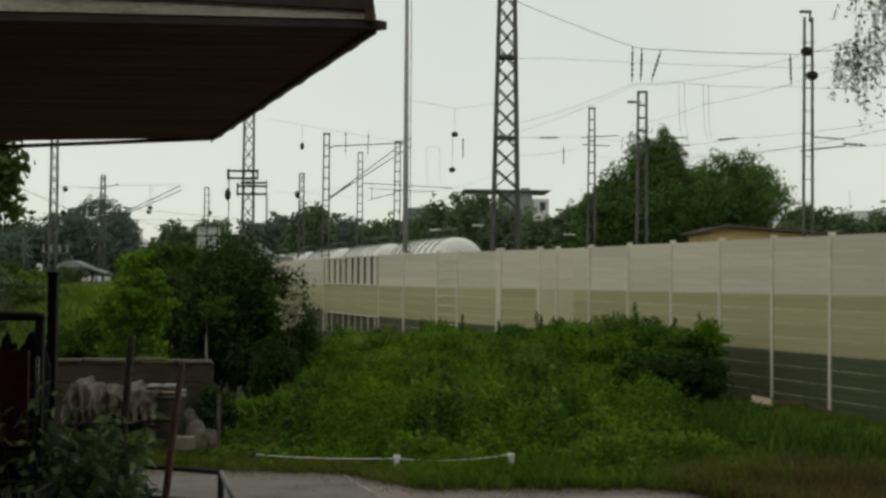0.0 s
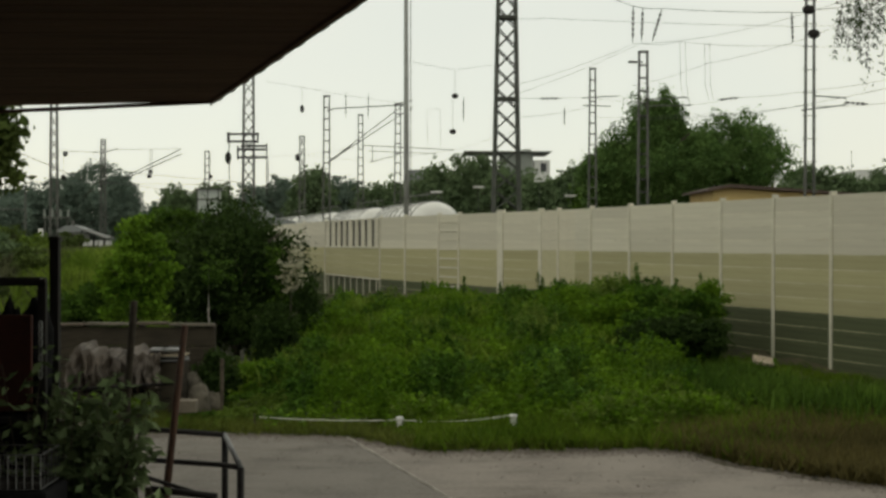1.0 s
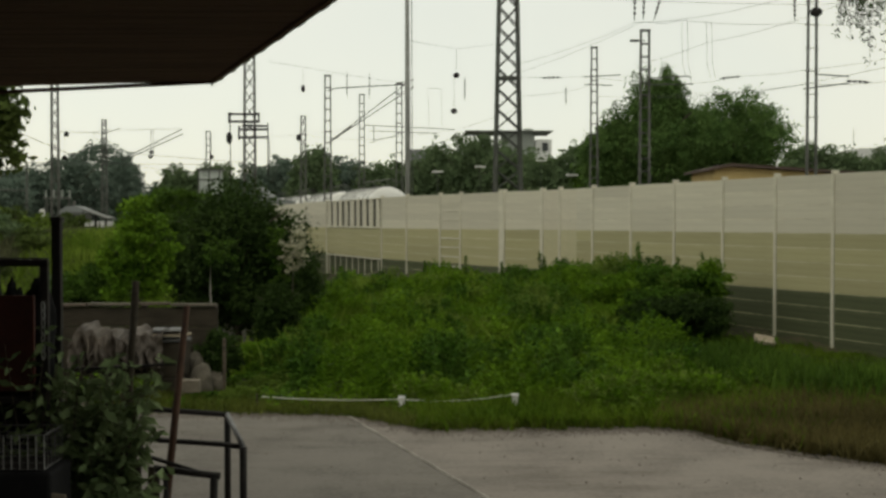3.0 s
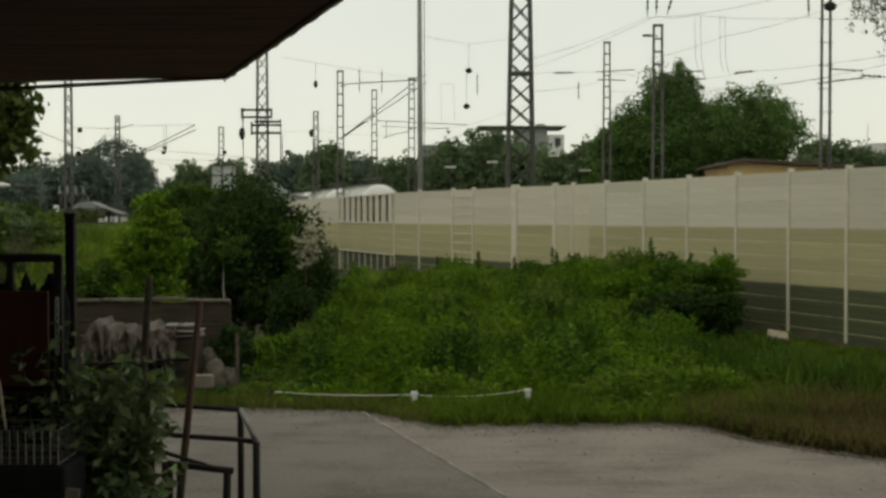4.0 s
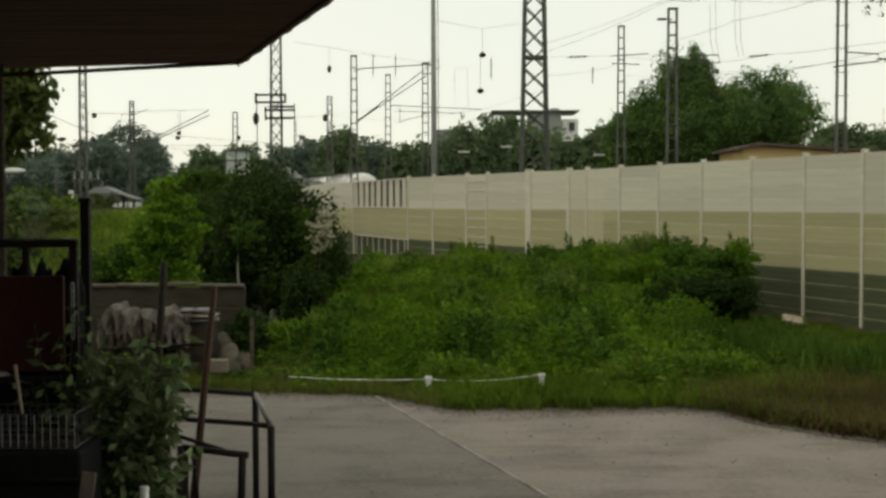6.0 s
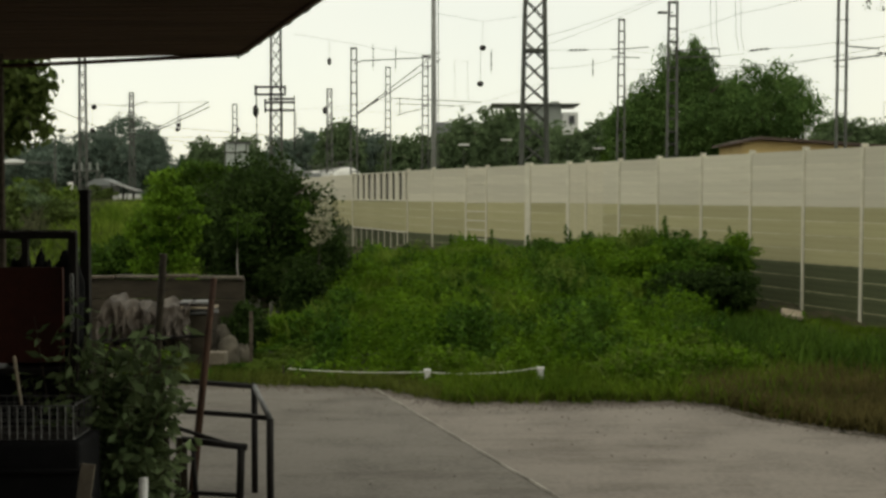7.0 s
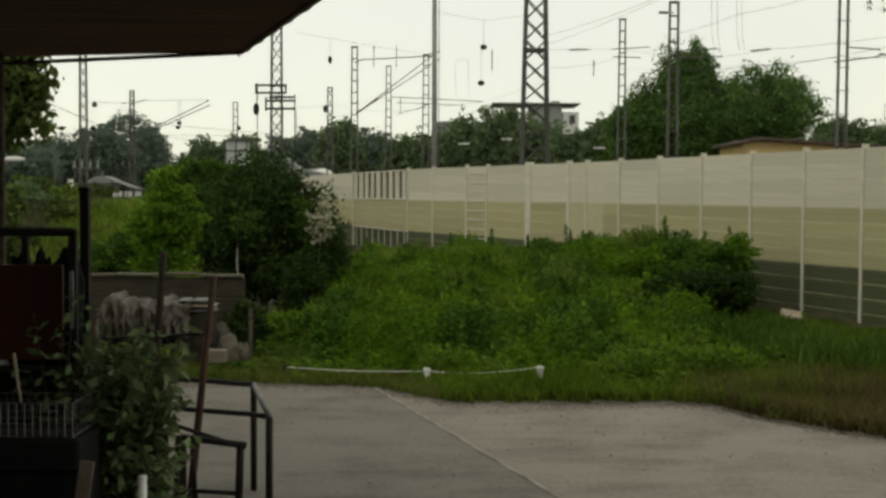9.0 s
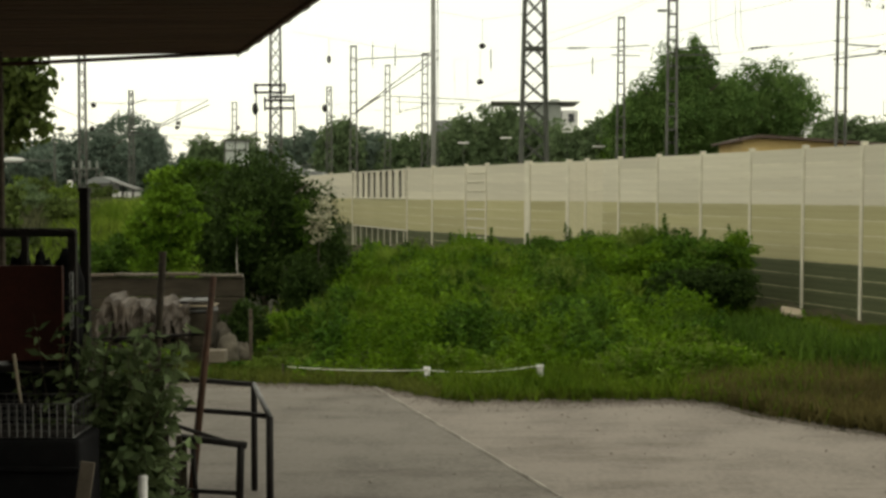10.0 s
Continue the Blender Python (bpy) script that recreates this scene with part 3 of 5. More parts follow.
masts = [lattice("catenary_mast", (x, y, 0.5), top - 0.5, w0, w1, STEEL_GREY, "slender grey steel lattice catenary mast", step=0.8 if bar > 0.055 else 0.6, bar=bar) for x, y, top, w0, w1, bar in LATTICES]

LABEL_POLE = "tall plain grey tubular steel pole"
pole = thing("floodlight_pole", (-0.41, 52, 0.5), LABEL_POLE, "pole")
part("shaft", add_tube(bmesh.new(), [(0, 0, 0), (0, 0, 6), (-0.04, 0, 16)], [0.135, 0.12, 0.075], 10), POLE_GREY, pole, smooth=True)
part("conduit", rod((0.2, 0, 3), (0.16, 0, 15), 0.02, seg=5), STEEL_GREY, pole)

twin = thing("lamp_mast", (16.27, 50, 0.5), "twin-legged grey lamp mast with two round signals", "lamp mast")
for sx in (-0.2, 0.2):
    part("leg", rod((sx, 0, -0.2), (sx * 0.8, 0, 13.51), 0.07, 0.06, 6), STEEL_GREY, twin)
for k in range(12):
    part("rung", rod((-0.3, 0, 2 + k * 0.95), (0.3, 0, 2 + k * 0.95), 0.018, seg=5), STEEL_GREY, twin)
part("head_post", rod((0.05, 0, 13.51 - 0.2), (0.08, 0, 14.16 - 0.4), 0.045, seg=6), STEEL_GREY, twin)
part("lamp_head", box(-0.12, 0, 14.16 - 0.42, 0.5, 0.2, 0.1), STEEL_GREY, twin, bevel=0.03)
for x, z in ((-0.1, 12.56 - 0.5), (0.12, 11.56 - 0.5)):
    bm = bmesh.new()
    bmesh.ops.create_uvsphere(bm, u_segments=16, v_segments=10, radius=0.24, matrix=Matrix.Translation((x, -0.12, z)) @ Matrix.Diagonal((1.1, 0.6, 0.85, 1)))
    part("signal_disc", bm, STEEL_DARK, twin, smooth=True)


# ---------------------------------------------------------------- train
def silo_wagon():
    root = thing("silo_wagon", (0, 0, 0), "white round-topped silo freight wagon rolling away", "railway wagon", "train of wagons")
    # barrel: a lathe with domed ends, running along y
    prof = [(0.0, -5.2), (0.6, -5.17), (1.0, -5.08), (1.25, -4.92), (1.38, -4.7), (1.42, -4.35), (1.42, 4.35), (1.38, 4.7), (1.25, 4.92), (1.0, 5.08), (0.6, 5.17), (0.0, 5.2)]
    bm = bmesh.new()
    rings = []
    for r, y in prof:
        rings.append([bm.verts.new((max(r, 0.02) * math.cos(a), y, 2.8 + max(r, 0.02) * math.sin(a))) for a in (2 * math.pi * k / 32 for k in range(32))])
    for u, v in zip(rings, rings[1:]):
        for k in range(32):
            bm.faces.new((u[k], u[(k + 1) % 32], v[(k + 1) % 32], v[k]))
    part("barrel", bm, TANK_WHITE, root, smooth=True)
    for y in (-3.9, -2.7, -1.5, -0.3, 0.6, 1.5, 2.4, 3.3, 4.1):
        ring = bmesh.new()
        pts = [(1.435 * math.cos(a), y, 2.8 + 1.435 * math.sin(a)) for a in (math.pi * k / 20 for k in range(21))]
        add_tube(ring, pts, 0.05, 6)
        part("rib", ring, POLE_GREY, root, smooth=True)
    for y in (-1.6, 0.5, 1.7):
        part("hatch", rod((0, y, 4.15), (0, y, 4.29), 0.28, 0.25, 14), STEEL_GREY, root)
    part("walkway", box(0.42, 0, 4.2, 0.3, 7.4, 0.04), STEEL_GREY, root)
    for x in (0.28, 0.58):
        part("handrail", add_tube(bmesh.new(), [(x, -3.6, 4.22), (x, -3.5, 4.75), (x, 3.5, 4.75), (x, 3.6, 4.22)], 0.018, 5), STEEL_GREY, root)
        for y in (-1.8, 0.0, 1.8):
            part("rail_post", rod((x, y, 4.2), (x, y, 4.75), 0.015, seg=5), STEEL_GREY, root)
    part("underframe", box(0, 0, 1.12, 2.3, 11.6, 0.26), STEEL_DARK, root)
    for sy in (-1, 1):
        for k in (-1, 1):
            part("hopper", add_rod(bmesh.new(), (0, sy * 1.9 + k * 0.01, 0.75), (0, sy * 1.9, 1.7), 0.3, 1.0, 12) if k < 0 else box(0, sy * 5.95, 1.12, 1.9, 0.14, 0.32), STEEL_DARK, root)
        for dy in (-0.9, 0.9):
            axle = part("wheelset", rod((-0.75, sy * 4.2 + dy, 0.46), (0.75, sy * 4.2 + dy, 0.46), 0.08), STEEL_DARK, root)
            for sx in (-0.75, 0.75):
                part("wheel", rod((sx - 0.07, sy * 4.2 + dy, 0.46), (sx + 0.07, sy * 4.2 + dy, 0.46), 0.46, seg=20), STEEL_DARK, axle)
    return root


RAIL_TOP = 0.95
TRACK_A, TRACK_DIR = Vector((2.35, 62.5, RAIL_TOP)), Vector((-0.276, 0.961, 0)).normalized()
TRACK_TURN = math.degrees(math.atan2(0.276, 0.961))
SHIFT = [(0.0, 0.0), (1.0, 4.1), (2.5, 11.9), (4.0, 20.2), (4.5, 22.8), (5.5, 27.6), (6.5, 33.0), (7.5, 38.5), (9.0, 46.9), (10.0, 53.4)]
wagon = silo_wagon()
wagons = [wagon] + [copy_thing(wagon, pose(0, 0, 0)) for _ in range(6)]

bed = part("track_bed", prism([(-2.6, 0.3), (2.6, 0.3), (1.8, 0.8), (-1.8, 0.8)], -12, 190), GRAVEL)
bed.matrix_basis = Matrix.Translation((TRACK_A.x, TRACK_A.y, 0)) @ Matrix.Rotation(radians(TRACK_TURN), 4, "Z")
tagged(bed, "grey ballast railway track bed behind the barrier", "track bed", kind="structure")
for sx in (-0.75, 0.75):
    rail_bar = part("rail", box(sx, 89, 0.87, 0.07, 200, 0.15), STEEL_GREY, bed)


# ---------------------------------------------------------------- vegetation
def veg_rng(k):
    return np.random.default_rng(k)


def plant_stand(rng, x, y, z, hgt, per, girth):
    """Upright plants: leaves in tiers round a stem, wide below and small at the tip, each pointing outwards."""
    n = len(x)
    t = rng.random((n, per)) ** 0.75
    ang = rng.uniform(0, 6.283, (n, per))
    lean = rng.normal(0, 0.12, (n, 2))
    r = girth * (1.15 - t) * rng.uniform(0.5, 1.2, (n, per))
    px = x[:, None] + np.cos(ang) * r + lean[:, :1] * t * hgt[:, None]
    py = y[:, None] + np.sin(ang) * r + lean[:, 1:] * t * hgt[:, None]
    pz = z[:, None] + hgt[:, None] * (0.08 + 0.95 * t)
    pts = np.stack([px, py, pz], -1).reshape(-1, 3)
    along = np.stack([np.cos(ang), np.sin(ang), 0.9 * t - 0.35], -1).reshape(-1, 3)
    return pts, along


def bank_growth():
    rng = veg_rng(5)
    n = 15500
    x, y = rng.uniform(-5.2, 7.6, n), rng.uniform(18.4, 39, n)
    z = ground_z(x, y)
    keep = (x < wall_x(y) - 0.4) & ((z > -0.02 + 0.05 * rng.random(n)) | ((y > 19.0 + 0.5 * rng.random(n)) & (x < 3.5))) & (x > -3.9)
    keep &= (y - 18.6 - np.maximum(0, x - 2) * 0.2 > 0) & ((x < 5.6) | (y > 25.5))
    x, y, z = x[keep], y[keep], z[keep]
    lump = np.array([noise.noise(Vector((p * 0.5, q * 0.35, 0.0))) for p, q in zip(x, y)])
    clump = np.array([noise.noise(Vector((p * 1.05, q * 0.75, 5.0))) for p, q in zip(x, y)])
    kind = np.array([noise.noise(Vector((p * 0.55, q * 0.5, 9.0))) for p, q in zip(x, y)])
    hollow = (x > 4.7) & (x < 7.1) & (y > 26.2) & (y < 28.5)
    thin = (rng.random(len(x)) < 0.86 + 0.75 * clump) & (~hollow | (rng.random(len(x)) < 0.12))
    hgt = (0.5 + 0.38 * lump + 0.62 * clump) * rng.uniform(0.75, 1.2, len(x))
    hgt = np.clip(hgt, 0.14, 1.3) * np.clip(0.35 + (y - 18.6) * 0.3, 0, 1) * np.clip((x + 3.7) / 1.5, 0.22, 1)
    hgt *= np.where((x > -0.6) & (x < 2.2) & (y > 31), 0.72, 1.0)
    hgt *= np.where((x > 2.2) & (x < 4.4) & (y > 32.5), 0.6, 1.0)
    for name, sel, per, girth, leaf, mat_, label in (
            ("nettle_thicket", thin & (kind < 0.03), 35, 0.14, 0.07, NETTLE, "dense green nettles covering a bank"),
            ("bramble_thicket", thin & (kind >= 0.03) & (kind < 0.34), 30, 0.18, 0.085, BRAMBLE, "broad-leaved green brambles among the nettles"),
            ("goosefoot_patch", thin & (kind >= 0.34), 38, 0.13, 0.06, LEAF_PALE, "pale grey-green weeds among the nettles")):
        pts, along = plant_stand(rng, x[sel], y[sel], z[sel], hgt[sel], per, girth)
        tagged(leaf_object(name, pts, leaf, mat_, rng=rng, along=along, slim=0.58), label, "undergrowth", kind="stuff")


def low_growth():
    """Knee-high weeds between the bank's foot and the yard."""
    rng = veg_rng(8)
    n = 10500
    x, y = rng.uniform(-0.4, 5.8, n), rng.uniform(17.0, 27, n)
    patch = np.array([noise.noise(Vector((p * 0.8, q * 0.6, 2.0))) for p, q in zip(x, y)])
    keep = (y > np.interp(x, [0, 3.3, 4.2, 7.5], [17.4, 17.3, 18.6, 20.5]) + 0.25 * rng.random(n)) & (y < 19.6 + np.maximum(0, x - 1.0) * 1.5) & (patch > -0.3) & (x < wall_x(y) - 0.6) & ((x < 4.5) | (y < 25.4))
    x, y, patch = x[keep], y[keep], patch[keep]
    z = ground_z(x, y)
    hgt = (0.24 + 0.34 * np.clip(patch + 0.2, 0, 1)) * rng.uniform(0.6, 1.3, len(x)) * np.clip((y - 17.0) * 0.8, 0.35, 1) * np.where((y < 18.75) & (x < 2.4), 0.35, 1.0)
    pick = rng.random(len(x))
    for name, sel, leaf, mat_, label in (("low_nettle_growth", pick < 0.6, 0.075, NETTLE, "low nettles at the foot of the bank"), ("low_weed_growth", pick >= 0.6, 0.07, LEAF_PALE, "pale low weeds at the foot of the bank")):
        pts, along = plant_stand(rng, x[sel], y[sel], z[sel], hgt[sel], 20, 0.11)
        tagged(leaf_object(name, pts, leaf, mat_, rng=rng, along=along), label, "undergrowth", kind="stuff")


def tall_weeds():
    """Single dock and nettle stalks that stand above the bank's ridge."""
    rng = veg_rng(6)
    for x, y, z, h in STALKS:
        g = float(ground_z(x, y))
        weed = thing("tall_weed", (x, y, g), "tall leafy weed stalk on the bank's ridge", "weed", "weeds on the ridge")
        hh = z - g
        lean = rng.uniform(-0.08, 0.08)
        part("stem", add_tube(bmesh.new(), [(0, 0, -0.05), (lean * 0.4, 0, hh * 0.5), (lean, 0, hh)], [0.012, 0.009, 0.004], 5), LEAF_MID, weed)
        t = rng.uniform(0.25, 1.0, 150)
        pts = np.stack([lean * t + rng.normal(0, h * 0.085, 150) * (1.25 - t), rng.normal(0, 0.06, 150), hh * t], 1)
        tagged(leaf_object("foliage", pts, 0.075, LEAF_MID if rng.random() < 0.6 else BRAMBLE, weed, rng=rng, up=0.4), kind="stuff")


STALKS = [(5.99, 33, 2.36, 1.0), (6.10, 33, 2.12, 0.8), (6.88, 29, 2.20, 1.1), (6.63, 31, 2.03, 0.9), (3.59, 35, 2.08, 0.8), (3.70, 35, 1.92, 0.7),
          (1.48, 37, 1.88, 0.7), (6.98, 29, 2.02, 1.0), (5.43, 34, 1.85, 0.9), (6.40, 32, 2.00, 1.0), (0.19, 38, 1.72, 0.6), (5.2, 33, 1.8, 0.8), (2.5, 36, 1.75, 0.7)]
bank_growth()
low_growth()
tall_weeds()
# "k" bushes get the dark leaf colour to paint the shade of the hollow
for k, (bx, by, bz, rx, rz, mat) in enumerate(((6.65, 29, 1.28, 0.62, 0.6, "d"), (6.5, 28.5, 1.35, 0.75, 0.5, "d"), (5.6, 28.3, 1.1, 0.6, 0.4, "d"), (4.49, 25.4, 0.42, 0.4, 0.26, "k"), (5.90, 29.5, 1.31, 0.75, 0.5, "d"), (4.79, 29, 1.20, 0.8, 0.55, "n"), (4.17, 32, 1.00, 0.8, 0.45, "n"), (2.86, 34, 0.91, 0.7, 0.5, "d"),
                                               (1.16, 33, 0.97, 0.9, 0.42, "n"), (-0.67, 33, 0.97, 0.9, 0.42, "n"), (-2.01, 30, 0.70, 0.8, 0.42, "n"), (-2.49, 27, 0.17, 0.7, 0.36, "n"), (-1.01, 26, 0.51, 0.9, 0.4, "n"), (1.40, 26, 0.39, 0.9, 0.4, "n"), (2.62, 25, 0.25, 0.7, 0.35, "d"), (-2.88, 23.5, -0.19, 0.55, 0.28, "n"), (6.55, 27.2, 0.8, 0.55, 0.42, "k"), (6.0, 27.2, 0.9, 0.6, 0.42, "k"), (5.4, 27.3, 0.88, 0.55, 0.36, "k"), (4.9, 27.4, 0.74, 0.42, 0.25, "k"), (6.85, 28.6, 1.40, 0.4, 0.7, "n"), (5.29, 29.5, 1.35, 0.6, 0.55, "n"))):
    g = float(ground_z(bx, by))
    tree("bramble_bush", (bx, by, g), bz + rz - g, (rx, rx, rz), {"n": NETTLE, "d": BRAMBLE, "k": LEAF_DARK}[mat], "rounded green bramble bush on the bank", "bush", clumps=110, leaves=50, leaf=0.082, spread=0.2, trunk=0.02, ragged=16, seed=200 + k, low=-1, crown_z=max(bz - g, 0.3), group="bushes on the bank")


def grass_tufts(name, xs, ys, n, hgt, mat, label, seed, test=None):
    rng = veg_rng(seed)
    x, y = rng.uniform(*xs, n), rng.uniform(*ys, n)
    keep = x < wall_x(y) - 0.15
    if test is not None:
        keep &= test(x, y, rng)
    x, y = x[keep], y[keep]
    z = ground_z(x, y)
    h = hgt * rng.uniform(0.4, 1.2, len(x))
    ob = leaf_object(name, np.stack([x, y, z + h * 0.4], 1), hgt, mat, rng=rng, up=2.2, slim=0.07)
    tagged(ob, label, "grass", kind="stuff")


def yard_edge(x):
    return np.interp(x, [-14, -3.4, -1.1, -0.7, -0.3, 0.1, 3.3, 3.9, 4.2, 4.7, 5.1, 5.4, 20], [18.8, 18.5, 18.2, 17.75, 17.35, 16.9, 17.1, 16.7, 15.9, 15.3, 14.9, 14.5, 9.5]) - 0.06 + 0.1 * np.sin(x * 5.3) * np.sin(x * 13.7)


grass_tufts("verge_grass", (-5, 5), (16.6, 21.5), 42000, 0.2, VERGE, "short trampled yellow-green verge grass beside the concrete", 10, lambda x, y, r: (y > yard_edge(x)) & (y < 19.8 + 0.6 * np.sin(x * 1.3)))
grass_tufts("tall_grass", (0, 11), (13.0, 31), 95000, 0.34, GRASS, "tall uncut green grass before the barrier", 11, lambda x, y, r: (y > yard_edge(x)) & ((x < 3.3 + 1.9 * r.random(len(x)) ** 1.3) | (y > 15.9 + 0.9 * np.sin(x * 2.3) + r.random(len(x)) * 3.4)) & ((x < 7.0) | (y < 21.5 + r.random(len(x)))))
grass_tufts("dry_grass", (3.3, 9), (12.6, 22), 60000, 0.34, DRY, "brown withered grass patch beside the yard", 12, lambda x, y, r: (x > 3.3 + 1.1 * r.random(len(x))) & (y > yard_edge(x)) & (y < 17.2 + 0.9 * np.sin(x * 2.3) + r.random(len(x)) ** 1.5 * 4))
# added taller, darker blades that stand in for the shadow before the barrier
grass_tufts("dark_sedge", (4.6, 9.4), (17.8, 25), 15000, 0.62, LEAF_MID, "tall dark grass added for the shadow before the barrier", 14, lambda x, y, r: (y > 18.6 + np.maximum(0, 6.4 - x) * 1.2 + r.random(len(x)) * 2.0) & ((x < 7.0) | (y < 20.4 + r.random(len(x)))))
grass_tufts("short_grass", (6.6, 11), (20.5, 32), 26000, 0.17, GRASS, "short dull grass along the barrier's foot", 17)
grass_tufts("bank_grass", (-3.6, 4.5), (19.2, 36), 36000, 0.66, SLOPE, "long soft grass among the nettles of the bank", 16, lambda x, y, r: (np.sin(x * 1.9 + y * 0.7) + np.sin(y * 1.3 - x * 0.8) + r.random(len(x)) * 1.6 > 1.15 + 0.22 * x) & (y > 22.2 + 1.6 * r.random(len(x))))
grass_tufts("slope_grass", (-12.6, -6), (30, 60), 40000, 0.6, SLOPE, "bright grass on the railway slope", 13)

grass_tufts("siding_weeds", (-30, -11.5), (36, 84), 70000, 0.62, SIDING, "thin brown-green weeds over the old sidings", 15, lambda x, y, r: np.sin(x * 0.9 + 0.3 * y) + np.sin(y * 0.35) + r.random(len(x)) * 2 > 0.6)
tree("dark_shrub_tree", (-4.25, 29, 0), 3.73, (1.85, 1.6, 1.95), LEAF_DARK, "large dark dense shrub tree beside the barrier", clumps=420, leaves=110, leaf=0.11, spread=0.3, trunk=0.1, seed=3, low=-1, crown_z=1.88, ragged=14, full=True)
tree("young_maple", (-5.72, 25, 0), 3.39, (0.72, 0.7, 1.18), LEAF_BRIGHT, "light green young maple with fresh leaves", clumps=210, leaves=40, leaf=0.11, spread=0.19, trunk=0.05, seed=4, low=-1, crown_z=2.20, ragged=26)
tree("hedge_bush", (-6.03, 31, 0), 3.72, (1.6, 1.2, 1.5), LEAF_MID, "mid green hedge bush with loose top", clumps=260, leaves=80, leaf=0.12, spread=0.28, trunk=0.06, seed=5, low=-1, crown_z=2.47, ragged=26)
tree("elder_bush", (-7.13, 27, 0), 2.17, (0.9, 0.9, 0.75), LEAF_MID, "loose green elder bush behind the low wall", clumps=90, leaves=70, leaf=0.13, spread=0.26, trunk=0.05, seed=14, low=-1, crown_z=1.32, ragged=26)
tree("dark_weed_bush", (-3.48, 21.3, 0), 1.25, (0.4, 0.35, 0.5), LEAF_DARK, "dark leafy bush at the wall's end", "bush", clumps=90, leaves=50, leaf=0.08, spread=0.14, trunk=0.02, seed=16, low=-1, crown_z=0.6)
sapling = thing("pale_sapling", (-4.01, 24, 0), "thin pale-barked sapling before the dark shrub", "sapling")
part("trunk", add_tube(bmesh.new(), [(0, 0, -0.05), (0.0, 0, 0.8), (-0.06, 0, 1.5), (-0.05, 0, 2.42)], [0.024, 0.02, 0.016, 0.008], 7), BARK_PALE, sapling, smooth=True)
tagged(leaf_object("crown", crown_points(np.random.default_rng(17), (0.1, 0, 2.4), (0.42, 0.3, 0.4), 26, 16, 0.14), 0.065, LEAF_MID, sapling), kind="stuff")
tree("dark_weed_bush", (-3.20, 33, 0), 2.01, (0.8, 0.6, 0.85), LEAF_DARK, "dark leafy bush between shrub and bank", "bush", clumps=170, leaves=60, leaf=0.1, spread=0.22, trunk=0.03, seed=18, low=-1, crown_z=1.17, ragged=10)
tree("dark_weed_bush", (-3.0, 26.5, 0), 1.9, (0.62, 0.6, 0.8), LEAF_DARK, "dark leafy bush between shrub and bank", "bush", clumps=130, leaves=60, leaf=0.09, spread=0.2, trunk=0.03, seed=19, low=-1, crown_z=0.95, ragged=10)
tree("flowering_shrub", (-2.78, 27.2, 0), 2.86, (0.36, 0.36, 0.62), BLOSSOM, "cream blossoming elder branch shrub", clumps=60, leaves=14, leaf=0.07, spread=0.13, trunk=0.014, seed=15, low=-1, crown_z=2.28)
tree("elder_bush", (-3.02, 27.4, 0), 2.8, (0.5, 0.4, 0.75), LEAF_MID, "loose elder bush among cream blossom", "bush", clumps=50, leaves=24, leaf=0.085, spread=0.16, trunk=0.014, seed=25, low=-1, crown_z=2.2)
for k, (x, y, r) in enumerate(((-12.6, 40, 0.6), (-14.2, 42, 0.8), (-15.5, 50, 0.7), (-17.2, 52, 0.9), (-19.6, 58, 0.8), (-21.5, 62, 1.1), (-18.0, 64, 0.8), (-10.6, 36, 0.55))):
    tree("scrub_bush", (x, y, float(ground_z(x, y))), r * 1.6, (r, r, r * 0.75), (CHESTNUT, LEAF_FAR_HAZED, LEAF_PALE)[k % 3], "low ragged scrub bush on the old sidings", "bush", clumps=60, leaves=40, leaf=0.16, spread=0.26, trunk=0.03, seed=300 + k, low=-1, crown_z=r * 0.75, ragged=12, group="scrub on the sidings")
tree("hazel_bush", (-6.45, 18, 0), 3.0, (0.42, 0.5, 0.8), CHESTNUT, "loose brown-green hazel bush beside the hall", "bush", clumps=70, leaves=40, leaf=0.11, spread=0.18, trunk=0.03, seed=26, low=-1, crown_z=2.2, ragged=12)
tree("chestnut_tree", (-5.67, 15, 0), 4.9, (0.74, 0.8, 0.8), CHESTNUT, "dark broadleaf tree under the canopy edge", clumps=190, leaves=50, leaf=0.13, spread=0.17, trunk=0.1, seed=6, low=-1, crown_z=4.1, ragged=16, full=True)
tree("big_lime_tree", (15.93, 80, 0.4), 13.30, (3.5, 3.4, 4.3), LEAF_TREE, "tall full-crowned dark green deciduous tree", clumps=760, leaves=64, leaf=0.19, spread=0.6, trunk=0.35, seed=107, ragged=14, low=-1, crown_z=8.36, full=True, taper=0.24)
tree("broad_maple_tree", (21.36, 82, 0.4), 11.16, (3.9, 3.6, 3.3), LEAF_TREE, "broad dark green deciduous tree behind a shed", clumps=700, leaves=64, leaf=0.19, spread=0.6, trunk=0.3, seed=108, ragged=14, low=-1, crown_z=7.85, full=True)
tree("lime_treetop", (16.14, 79, 0.4), 13.32, (1.5, 1.5, 2.4), LEAF_TREE, "slim pointed deciduous tree among taller crowns", clumps=150, leaves=60, leaf=0.22, spread=0.36, trunk=0.2, seed=111, low=-1, crown_z=10.2, full=True, taper=0.12, ragged=20)
tree("under_tree", (12.85, 80, 0.4), 9.66, (2.4, 2.4, 2.9), LEAF_TREE, "dark green lower tree beside a tall one", clumps=420, leaves=64, leaf=0.19, spread=0.36, trunk=0.2, seed=109, low=-1, crown_z=6.76, full=True)

